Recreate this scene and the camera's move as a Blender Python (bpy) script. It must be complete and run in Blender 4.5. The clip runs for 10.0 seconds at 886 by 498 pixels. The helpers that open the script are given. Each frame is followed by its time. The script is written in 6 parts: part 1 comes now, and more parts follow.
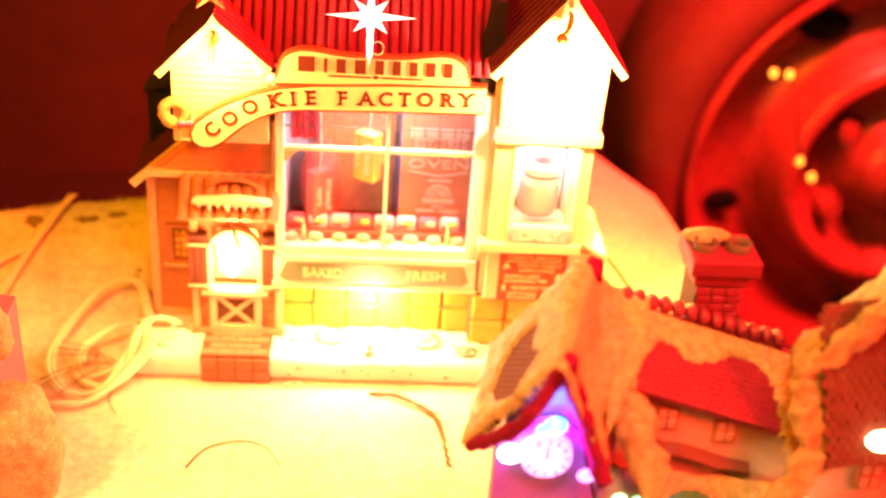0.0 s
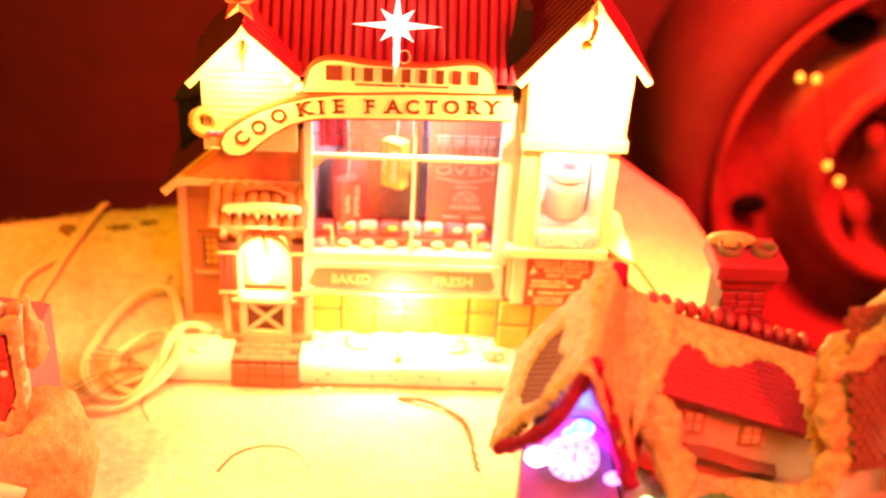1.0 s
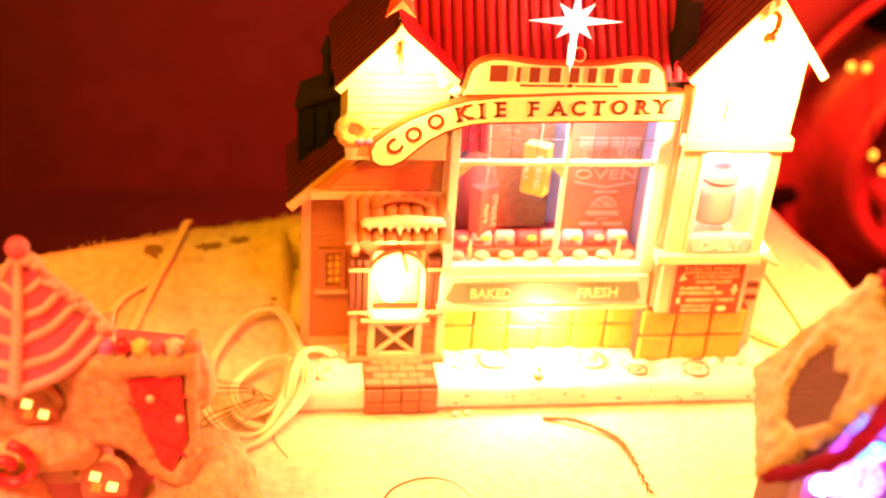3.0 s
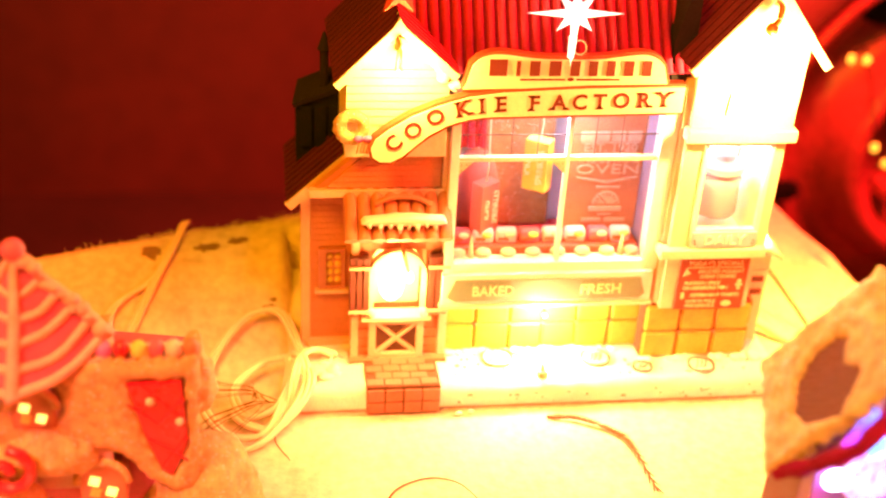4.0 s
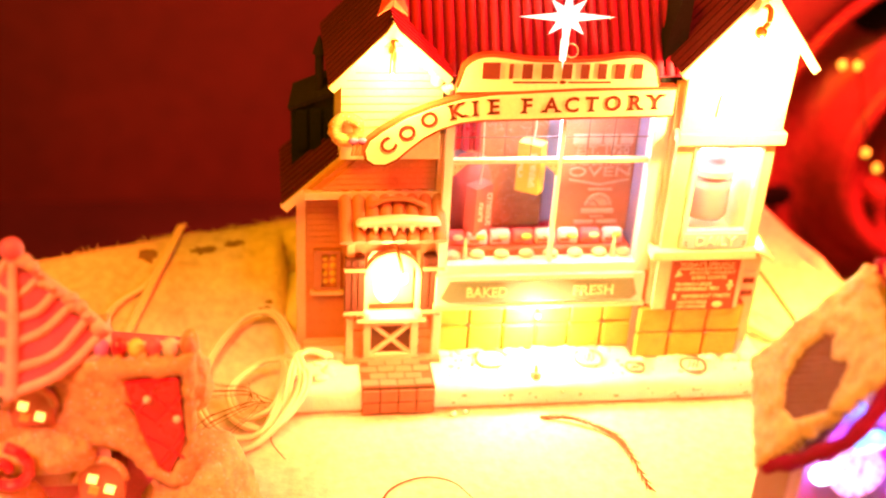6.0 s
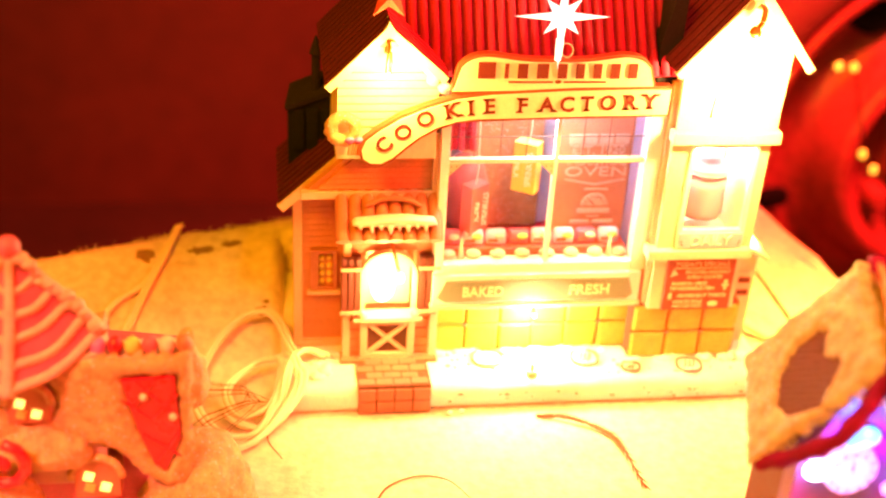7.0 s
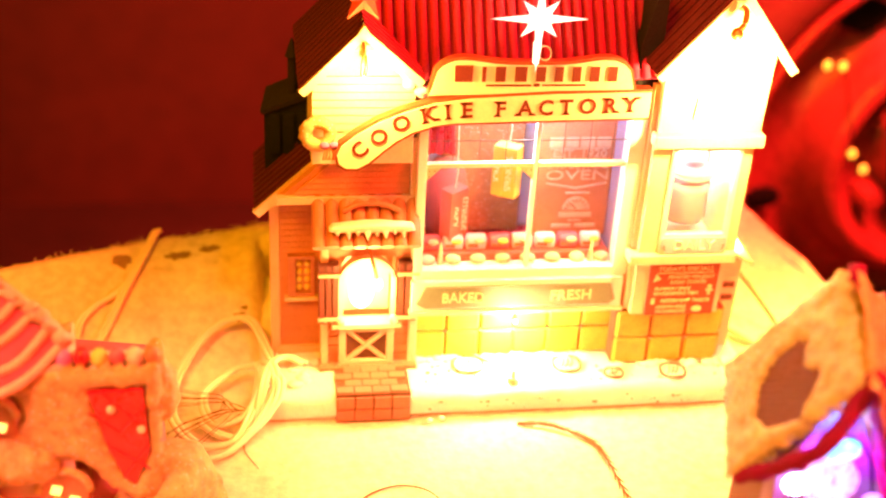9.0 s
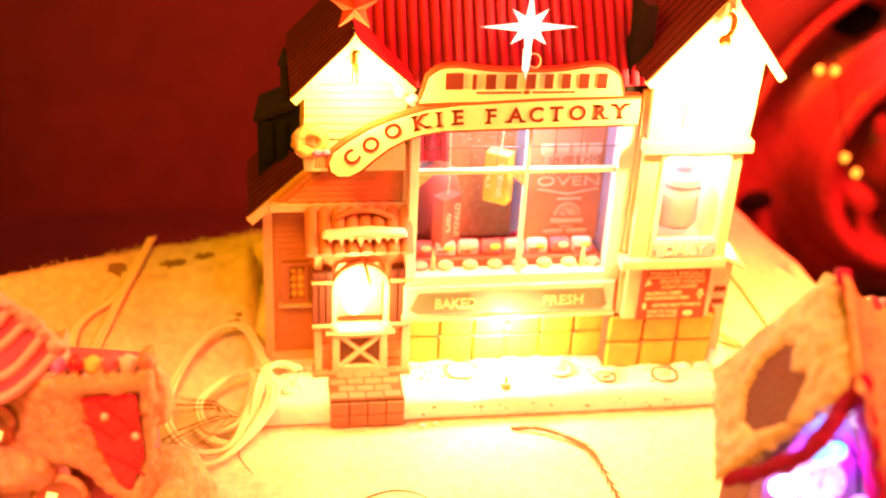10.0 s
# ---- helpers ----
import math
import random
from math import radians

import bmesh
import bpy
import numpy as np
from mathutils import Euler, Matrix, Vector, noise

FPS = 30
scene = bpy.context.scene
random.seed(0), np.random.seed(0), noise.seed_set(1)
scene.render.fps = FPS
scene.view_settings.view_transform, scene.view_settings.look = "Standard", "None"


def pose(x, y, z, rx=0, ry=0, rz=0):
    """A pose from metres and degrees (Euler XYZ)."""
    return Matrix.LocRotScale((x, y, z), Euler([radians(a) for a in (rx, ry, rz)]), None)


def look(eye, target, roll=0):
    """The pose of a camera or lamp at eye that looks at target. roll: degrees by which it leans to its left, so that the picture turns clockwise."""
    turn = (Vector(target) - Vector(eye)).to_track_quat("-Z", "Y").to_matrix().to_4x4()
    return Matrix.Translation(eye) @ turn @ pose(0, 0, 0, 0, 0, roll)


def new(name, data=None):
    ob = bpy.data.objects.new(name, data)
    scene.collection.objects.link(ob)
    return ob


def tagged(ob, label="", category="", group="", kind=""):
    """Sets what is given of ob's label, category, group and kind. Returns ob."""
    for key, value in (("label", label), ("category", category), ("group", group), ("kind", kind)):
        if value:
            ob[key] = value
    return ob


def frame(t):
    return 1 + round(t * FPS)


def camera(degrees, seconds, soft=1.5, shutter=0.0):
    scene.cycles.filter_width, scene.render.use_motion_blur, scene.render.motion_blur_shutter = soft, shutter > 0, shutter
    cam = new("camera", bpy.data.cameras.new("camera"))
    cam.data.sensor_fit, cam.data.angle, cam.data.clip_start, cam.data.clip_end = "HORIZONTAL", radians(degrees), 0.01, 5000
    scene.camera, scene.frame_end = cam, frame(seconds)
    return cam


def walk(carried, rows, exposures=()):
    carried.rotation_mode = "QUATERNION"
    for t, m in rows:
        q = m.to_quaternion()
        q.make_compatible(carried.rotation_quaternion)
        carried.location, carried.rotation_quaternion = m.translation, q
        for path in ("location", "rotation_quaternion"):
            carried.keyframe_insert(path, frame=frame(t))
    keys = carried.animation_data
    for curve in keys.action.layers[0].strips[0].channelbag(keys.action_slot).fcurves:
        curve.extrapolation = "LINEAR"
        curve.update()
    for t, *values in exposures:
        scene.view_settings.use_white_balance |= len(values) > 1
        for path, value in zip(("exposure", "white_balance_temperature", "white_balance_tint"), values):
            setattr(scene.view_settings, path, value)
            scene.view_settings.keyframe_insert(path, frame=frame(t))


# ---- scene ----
cam = camera(40.9, 10.0, soft=2.0)
PATH = [
    (0, (-0.041, -0.007, 0.308), (0.102, 1.72, -0.691), 4.4),
    (0.5, (-0.039, -0.011, 0.309), (0.09, 1.721, -0.684), 4.1),
    (1, (-0.041, -0.011, 0.31), (0.055, 1.723, -0.682), 3.3),
    (1.5, (-0.06, -0.006, 0.308), (0.018, 1.73, -0.683), 2.8),
    (2, (-0.102, 0.004, 0.309), (0.05, 1.729, -0.692), 3.9),
    (2.5, (-0.126, 0.018, 0.305), (0.081, 1.734, -0.702), 4.1),
    (2.7, (-0.139, 0.023, 0.298), (0.125, 1.741, -0.692), 4.7),
    (4, (-0.14, 0.032, 0.29), (0.14, 1.749, -0.697), 3.5),
    (4.5, (-0.14, 0.031, 0.289), (0.14, 1.751, -0.692), 3.5),
    (5, (-0.142, 0.029, 0.289), (0.146, 1.751, -0.686), 3.6),
    (5.5, (-0.141, 0.027, 0.29), (0.146, 1.75, -0.683), 3.5),
    (7, (-0.139, 0.024, 0.289), (0.149, 1.751, -0.678), 3.5),
    (7.5, (-0.138, 0.021, 0.289), (0.15, 1.751, -0.673), 3.3),
    (8, (-0.137, 0.024, 0.289), (0.153, 1.751, -0.676), 3.3),
    (8.5, (-0.135, 0.029, 0.289), (0.158, 1.752, -0.683), 3.4),
    (9, (-0.131, 0.031, 0.289), (0.162, 1.754, -0.683), 3.4),
    (9.5, (-0.13, 0.03, 0.291), (0.164, 1.754, -0.679), 3.3),
    (10, (-0.129, 0.028, 0.291), (0.166, 1.755, -0.673), 3.1),
]
walk(cam, [(t, look(eye, target, roll)) for t, eye, target, roll in PATH])

# ---- light and exposure ----
scene.view_settings.exposure = 0.6
cam.data.dof.use_dof = True
cam.data.dof.focus_distance, cam.data.dof.aperture_fstop = 0.420, 6.3
world = bpy.data.worlds.new("night")
scene.world = world
world.use_nodes = True
world.node_tree.nodes["Background"].inputs[0].default_value = (0.10, 0.004, 0.004, 1)
world.node_tree.nodes["Background"].inputs[1].default_value = 0.10


def area_lamp(name, eye, target, power, colour, size):
    d = bpy.data.lights.new(name, "AREA")
    d.energy, d.color, d.size = power, colour, size
    ob = new(name, d)
    ob.matrix_world = look(eye, target)
    return ob


def point_lamp(name, place, power, colour, radius=0.004):
    d = bpy.data.lights.new(name, "POINT")
    d.energy, d.color, d.shadow_soft_size = power, colour, radius
    ob = new(name, d)
    ob.location = place
    return ob


AMBER = (1.0, 0.335, 0.002)
COOL = (0.80, 0.80, 1.0)
# Amber fill added out of view for the left felt and shop front
area_lamp("amber_fill_left", (-0.36, 0.14, 0.54), (-0.18, 0.46, 0.02), 3.9, AMBER, 0.20)
# Unseen warm white fill, added to brighten front felt and cottage
area_lamp("front_warm_fill", (0.02, 0.12, 0.50), (0.015, 0.310, 0.03), 0.15, (1.0, 0.48, 0.20), 0.10).data.spread = radians(50)
area_lamp("red_glow_left", (-0.38, 0.08, 0.46), (-0.235, 0.28, 0.05), 0.18, (1.0, 0.18, 0.14), 0.06).data.spread = radians(30)
area_lamp("red_glow_right", (0.45, -0.05, 0.50), (0.07, 0.27, 0.06), 1.1, (1.0, 0.03, 0.012), 0.20).data.spread = radians(60)
area_lamp("red_glow_wheel", (0.28, 0.48, 0.62), (0.30, 0.86, 0.0), 15.5, (1.0, 0.040, 0.028), 0.20).data.spread = radians(120)
point_lamp("dormer_glow", (-0.096, 0.404, 0.142), 0.26, (1.0, 0.54, 0.10))
point_lamp("tower_glow", (0.034, 0.396, 0.140), 0.80, (1.0, 0.56, 0.13))
point_lamp("porch_glow", (-0.0925, 0.418, 0.050), 0.11, (1.0, 0.54, 0.14))
point_lamp("sill_glow", (-0.034, 0.4195, 0.0320), 0.27, (1.0, 0.58, 0.26))
point_lamp("side_glow", (0.080, 0.468, 0.052), 0.52, (1.0, 0.54, 0.05))
point_lamp("shop_inside", (-0.036, 0.4385, 0.119), 0.150, COOL)
point_lamp("jar_inside", (0.033, 0.440, 0.103), 0.10, COOL)
point_lamp("clock_glow", (0.016, 0.2545, 0.0935), 0.034, (0.85, 0.0, 1.0))
point_lamp("clock_blue_glow", (0.0160, 0.2530, 0.1030), 0.018, (0.10, 0.35, 1.0), 0.002)
point_lamp("cottage_green_glow", (0.055, 0.238, 0.060), 0.012, (0.15, 1.0, 0.35))


# ---- materials ----
def mat(name, colour, rough=0.6, var=0.25, scale=120.0, bump=0.3, metal=0.0, glow=None, power=0.0, piece=0.0, speck=0.0):
    m = bpy.data.materials.new(name)
    m.use_nodes = True
    nt = m.node_tree
    b = nt.nodes["Principled BSDF"]
    b.inputs["Roughness"].default_value = rough
    b.inputs["Metallic"].default_value = metal
    if glow:
        b.inputs["Base Color"].default_value = (*colour, 1)
        b.inputs["Emission Color"].default_value = (*glow, 1)
        b.inputs["Emission Strength"].default_value = power
        return m
    geo = nt.nodes.new("ShaderNodeNewGeometry")
    n1 = nt.nodes.new("ShaderNodeTexNoise")
    n1.inputs["Scale"].default_value, n1.inputs["Detail"].default_value = scale, 4
    n2 = nt.nodes.new("ShaderNodeTexNoise")
    n2.inputs["Scale"].default_value, n2.inputs["Detail"].default_value = scale * 9, 3
    nt.links.new(geo.outputs["Position"], n1.inputs["Vector"])
    nt.links.new(geo.outputs["Position"], n2.inputs["Vector"])
    add = nt.nodes.new("ShaderNodeMath")
    add.operation = "ADD"
    nt.links.new(n1.outputs["Fac"], add.inputs[0])
    nt.links.new(n2.outputs["Fac"], add.inputs[1])
    src = add.outputs[0]
    if piece:
        info = nt.nodes.new("ShaderNodeObjectInfo")
        mul = nt.nodes.new("ShaderNodeMath")
        mul.operation = "MULTIPLY_ADD"
        mul.inputs[1].default_value = piece
        nt.links.new(info.outputs["Random"], mul.inputs[0])
        nt.links.new(src, mul.inputs[2])
        src = mul.outputs[0]
    rng = nt.nodes.new("ShaderNodeMapRange")
    rng.inputs["From Min"].default_value, rng.inputs["From Max"].default_value = 0.6, 1.4 + piece
    rng.inputs["To Min"].default_value, rng.inputs["To Max"].default_value = 1 - var, 1 + var * 0.6
    nt.links.new(src, rng.inputs["Value"])
    mix = nt.nodes.new("ShaderNodeVectorMath")
    mix.operation = "SCALE"
    mix.inputs[0].default_value = colour
    nt.links.new(rng.outputs[0], mix.inputs["Scale"])
    nt.links.new(mix.outputs[0], b.inputs["Base Color"])
    if speck:
        vor = nt.nodes.new("ShaderNodeTexVoronoi")
        vor.inputs["Scale"].default_value = 900.0
        nt.links.new(geo.outputs["Position"], vor.inputs["Vector"])
        cut = nt.nodes.new("ShaderNodeMapRange")
        cut.inputs["From Min"].default_value, cut.inputs["From Max"].default_value = 0.12, 0.30
        cut.inputs["To Min"].default_value, cut.inputs["To Max"].default_value = 1.0, 0.0
        nt.links.new(vor.outputs["Distance"], cut.inputs["Value"])
        sep = nt.nodes.new("ShaderNodeSeparateColor")
        nt.links.new(vor.outputs["Color"], sep.inputs[0])
        gate = nt.nodes.new("ShaderNodeMath")
        gate.operation = "LESS_THAN"
        gate.inputs[1].default_value = speck
        nt.links.new(sep.outputs[0], gate.inputs[0])
        both = nt.nodes.new("ShaderNodeMath")
        both.operation = "MULTIPLY"
        nt.links.new(gate.outputs[0], both.inputs[0])
        nt.links.new(cut.outputs[0], both.inputs[1])
        dark = nt.nodes.new("ShaderNodeMix")
        dark.data_type = "RGBA"
        nt.links.new(both.outputs[0], dark.inputs["Factor"])
        nt.links.new(mix.outputs[0], dark.inputs["A"])
        nt.links.new(sep.outputs[1], dark.inputs["B"])
        nt.links.new(dark.outputs["Result"], b.inputs["Base Color"])
    bp = nt.nodes.new("ShaderNodeBump")
    bp.inputs["Strength"].default_value, bp.inputs["Distance"].default_value = bump, 0.0006
    nt.links.new(n2.outputs["Fac"], bp.inputs["Height"])
    nt.links.new(bp.outputs[0], b.inputs["Normal"])
    r2 = nt.nodes.new("ShaderNodeMapRange")
    r2.inputs["To Min"].default_value, r2.inputs["To Max"].default_value = max(rough - 0.12, 0.02), min(rough + 0.12, 1)
    nt.links.new(n1.outputs["Fac"], r2.inputs["Value"])
    nt.links.new(r2.outputs[0], b.inputs["Roughness"])
    return m


M = {
    "felt": mat("white_felt", (0.73, 0.65, 0.51), 0.95, 0.36, 26, 1.0),
    "snow": mat("painted_snow", (0.80, 0.79, 0.76), 0.75, 0.12, 150, 0.5),
    "glitter": mat("glitter_snow", (0.60, 0.39, 0.16), 0.45, 0.6, 330, 1.0, speck=0.6),
    "cream": mat("cream_paint", (0.72, 0.62, 0.42), 0.45, 0.14, 90, 0.25),
    "salmon": mat("salmon_siding", (0.56, 0.23, 0.11), 0.55, 0.25, 120, 0.3, piece=0.3),
    "trim": mat("tan_trim", (0.66, 0.46, 0.30), 0.5, 0.15, 120, 0.3),
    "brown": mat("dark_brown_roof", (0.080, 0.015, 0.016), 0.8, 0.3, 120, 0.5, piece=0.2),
    "redroof": mat("red_roof", (0.42, 0.008, 0.070), 0.8, 0.25, 100, 0.3),
    "tile": mat("yellow_tile", (0.60, 0.38, 0.05), 0.35, 0.35, 160, 0.3, piece=0.3),
    "brick": mat("red_brick", (0.40, 0.15, 0.09), 0.7, 0.3, 200, 0.6, piece=0.4),
    "mortar": mat("mortar", (0.14, 0.06, 0.03), 0.9, 0.3, 200, 0.6),
    "clay": mat("clay_tile", (0.45, 0.17, 0.09), 0.5, 0.25, 150, 0.4, piece=0.3),
    "signface": mat("sign_face", (0.74, 0.66, 0.46), 0.5, 0.12, 120, 0.15),
    "signedge": mat("sign_edge", (0.26, 0.055, 0.020), 0.5, 0.2, 120, 0.2),
    "letter": mat("letter_red", (0.13, 0.015, 0.008), 0.5, 0.15, 120, 0.1),
    "lettergold": mat("letter_gold", (0.72, 0.62, 0.36), 0.5, 0.1, 120, 0.1),
    "letterwhite": mat("letter_white", (0.85, 0.83, 0.80), 0.6, 0.08, 120, 0.1),
    "sage": mat("sage_panel", (0.15, 0.22, 0.15), 0.5, 0.15, 120, 0.2),
    "board": mat("menu_board", (0.22, 0.05, 0.03), 0.6, 0.2, 120, 0.2),
    "white": mat("white_frame", (0.82, 0.81, 0.80), 0.4, 0.06, 120, 0.15),
    "lilac": mat("lilac_wall", (0.55, 0.50, 0.66), 0.6, 0.12, 90, 0.2),
    "glintpanel": mat("glint_speckled_brown", (0.34, 0.16, 0.07), 0.5, 0.4, 260, 0.4, speck=0.35),
    "mauve": mat("dimmed_lilac_lining", (0.20, 0.15, 0.26), 0.7, 0.2, 90, 0.2),
    # Orange-brown takes in the amber reflection on the window glass
    "poster": mat("amber_tinted_poster", (0.48, 0.19, 0.11), 0.5, 0.2, 120, 0.1),
    "green": mat("dark_green", (0.012, 0.013, 0.011), 0.9, 0.25, 90, 0.3),
    "postertext": mat("faded_print", (0.58, 0.42, 0.34), 0.6, 0.3, 260, 0.1),
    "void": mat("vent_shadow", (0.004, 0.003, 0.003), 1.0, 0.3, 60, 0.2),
    "black": mat("black_paint", (0.02, 0.016, 0.016), 0.9, 0.3, 90, 0.3),
    "copper": mat("copper_hook", (0.45, 0.18, 0.06), 0.35, 0.2, 150, 0.2, 0.8),
    "yellowbox": mat("yellow_box", (0.75, 0.55, 0.12), 0.5, 0.12, 120, 0.1),
    "redbox": mat("red_box", (0.50, 0.10, 0.07), 0.5, 0.12, 120, 0.1),
    "barge": mat("dark_crimson_trim", (0.24, 0.006, 0.065), 0.85, 0.35, 220, 0.9),
    "candyred": mat("candy_red", (0.40, 0.014, 0.03), 0.3, 0.15, 150, 0.2),
    "pink": mat("pink_icing", (0.50, 0.10, 0.17), 0.45, 0.18, 150, 0.3),
    "iced": mat("pink_white_icing", (0.60, 0.34, 0.26), 0.5, 0.3, 150, 0.5),
    "icing": mat("white_icing", (0.68, 0.52, 0.40), 0.5, 0.12, 150, 0.4),
    "purple": mat("purple_gum", (0.45, 0.12, 0.42), 0.35, 0.15, 150, 0.2),
    "shingle": mat("red_shingle", (0.26, 0.010, 0.040), 0.45, 0.3, 180, 0.5, piece=0.5),
    "shinglebrown": mat("brown_shingle", (0.15, 0.034, 0.024), 0.6, 0.25, 180, 0.4, piece=0.35),
    "plaster": mat("plaster", (0.55, 0.36, 0.29), 0.7, 0.2, 140, 0.5),
    "timber": mat("dark_timber", (0.12, 0.05, 0.03), 0.6, 0.3, 140, 0.5),
    "clockwall": mat("clock_wall", (0.30, 0.13, 0.42), 0.5, 0.2, 140, 0.3),
    "leaf": mat("wreath_green", (0.04, 0.16, 0.05), 0.6, 0.4, 250, 0.8),
    "cord": mat("ivory_cord", (0.78, 0.70, 0.52), 0.4, 0.06, 120, 0.05),
    "stain": mat("felt_stain", (0.26, 0.17, 0.09), 0.95, 0.35, 300, 0.6),
    "twig": mat("dry_twig", (0.20, 0.085, 0.030), 0.8, 0.3, 250, 0.5),
    "tyre": mat("tyre_rubber", (0.11, 0.030, 0.030), 0.65, 0.25, 30, 0.4),
    "rim": mat("painted_rim", (0.26, 0.042, 0.045), 0.34, 0.6, 22, 0.3, 0.1),
    "wall": mat("dark_panel", (0.070, 0.017, 0.017), 0.75, 0.3, 5, 0.3),
    "soil": mat("dark_ground", (0.034, 0.010, 0.009), 0.95, 0.4, 12, 0.6),
    "wood": mat("deck_wood", (0.20, 0.11, 0.06), 0.7, 0.3, 25, 0.4),
    "jar": mat("jar_glass", (0.40, 0.30, 0.42), 0.12, 0.08, 90, 0.05),
    "bulb": mat("bulb_glow", (1, 0.8, 0.4), 0.3, glow=(1.0, 0.72, 0.30), power=14),
    "rimglint": mat("rim_glint_glow", (1, 0.7, 0.2), 0.3, glow=(1.0, 0.50, 0.04), power=1.6),
    "bulbwhite": mat("led_white", (1, 1, 1), 0.3, glow=(0.75, 0.80, 1.0), power=10),
    "bulbblue": mat("led_blue", (0.05, 0.2, 0.8), 0.3, glow=(0.12, 0.45, 1.0), power=2.4),
    "bulbviolet": mat("led_violet", (0.3, 0.1, 0.8), 0.3, glow=(0.65, 0.30, 1.0), power=1.8),
    "bulbgreen": mat("led_green", (0.5, 1, 0.6), 0.3, glow=(0.25, 1.0, 0.50), power=1.6),
    "windowglow": mat("lit_pane", (1, 0.8, 0.4), 0.3, glow=(1.0, 0.62, 0.12), power=1.9),
    "clockface": mat("lit_clock_face", (0.95, 0.92, 1.0), 0.3, glow=(0.80, 0.66, 1.0), power=0.55),
    # Star is no lamp; emission whitens it beyond the light that reaches it
    "starwhite": mat("glowing_star_plastic", (0.86, 0.85, 0.84), 0.25, glow=(0.95, 0.90, 1.0), power=0.8),
    "stargold": mat("star_red_gold", (0.42, 0.05, 0.03), 0.35, 0.15, 150, 0.2),
}


def glass_mat(name, tint, rough):
    m = bpy.data.materials.new(name)
    m.use_nodes = True
    nt = m.node_tree
    b = nt.nodes["Principled BSDF"]
    b.inputs["Base Color"].default_value = (*tint, 1)
    b.inputs["Roughness"].default_value = rough
    b.inputs["Transmission Weight"].default_value = 1.0
    b.inputs["IOR"].default_value = 1.12
    return m


for dull in ("green", "black", "brown", "void", "tyre", "barge"):
    M[dull].node_tree.nodes["Principled BSDF"].inputs["Specular IOR Level"].default_value = 0.12
M["glass"] = glass_mat("window_glass", (0.97, 0.96, 0.98), 0.02)


# ---- mesh helpers ----
def box(bm, x0, x1, y0, y1, z0, z1, turn=None):
    m = Matrix.Translation(((x0 + x1) / 2, (y0 + y1) / 2, (z0 + z1) / 2)) @ Matrix.Diagonal((abs(x1 - x0), abs(y1 - y0), abs(z1 - z0), 1))
    return bmesh.ops.create_cube(bm, size=1.0, matrix=(turn @ m) if turn else m)["verts"]


def prism(bm, pts, y0, y1):
    """A polygon given in x, z, drawn out along y."""
    a = [bm.verts.new((x, y0, z)) for x, z in pts]
    b = [bm.verts.new((x, y1, z)) for x, z in pts]
    n = len(pts)
    bm.faces.new(a)
    bm.faces.new(b[::-1])
    for i in range(n):
        bm.faces.new((a[i], b[i], b[(i + 1) % n], a[(i + 1) % n]))


def slab(bm, a, b, c, d, thick):
    """A sloping slab with top corners a, b, c, d and its thickness below."""
    a, b, c, d = map(Vector, (a, b, c, d))
    n = (b - a).cross(d - a).normalized() * thick
    if n.z < 0:
        n = -n
    top = [bm.verts.new(p) for p in (a, b, c, d)]
    low = [bm.verts.new(p - n) for p in (a, b, c, d)]
    bm.faces.new(top)
    bm.faces.new(low[::-1])
    for i in range(4):
        bm.faces.new((top[i], low[i], low[(i + 1) % 4], top[(i + 1) % 4]))


def cyl(bm, p0, p1, r0, r1=None, n=12):
    r1 = r0 if r1 is None else r1
    p0, p1 = Vector(p0), Vector(p1)
    d = p1 - p0
    m = Matrix.Translation((p0 + p1) / 2) @ d.to_track_quat("Z", "Y").to_matrix().to_4x4()
    bmesh.ops.create_cone(bm, cap_ends=True, segments=n, radius1=r0, radius2=r1, depth=d.length, matrix=m)


def ball(bm, c, r, sx=1, sy=1, sz=1, u=12, v=8):
    bmesh.ops.create_uvsphere(bm, u_segments=u, v_segments=v, radius=r, matrix=Matrix.Translation(c) @ Matrix.Diagonal((sx, sy, sz, 1)))


def tube(bm, pts, r, n=8, taper=None):
    """A round tube along points; taper gives the end radius."""
    pts = [Vector(p) for p in pts]
    rings = []
    for i, p in enumerate(pts):
        d = (pts[min(i + 1, len(pts) - 1)] - pts[max(i - 1, 0)]).normalized()
        u = d.cross(Vector((0.31, 0.22, 0.92)))
        if u.length < 1e-4:
            u = d.cross(Vector((1, 0, 0)))
        u.normalize()
        w = d.cross(u)
        k = r if taper is None else r + (taper - r) * i / (len(pts) - 1)
        rings.append([bm.verts.new(p + k * (math.cos(2 * math.pi * j / n) * u + math.sin(2 * math.pi * j / n) * w)) for j in range(n)])
    for a, b in zip(rings, rings[1:]):
        for j in range(n):
            bm.faces.new((a[j], a[(j + 1) % n], b[(j + 1) % n], b[j]))
    bm.faces.new(rings[0][::-1])
    bm.faces.new(rings[-1])


def curve_points(keys, steps=10):
    """Catmull-Rom points through keys."""
    k = [Vector(p) for p in keys]
    k = [2 * k[0] - k[1]] + k + [2 * k[-1] - k[-2]]
    out = []
    for i in range(1, len(k) - 2):
        p0, p1, p2, p3 = k[i - 1:i + 3]
        for s in range(steps):
            t = s / steps
            out.append(0.5 * (2 * p1 + (p2 - p0) * t + (2 * p0 - 5 * p1 + 4 * p2 - p3) * t * t + (3 * p1 - p0 - 3 * p2 + p3) * t ** 3))
    out.append(k[-2])
    return out


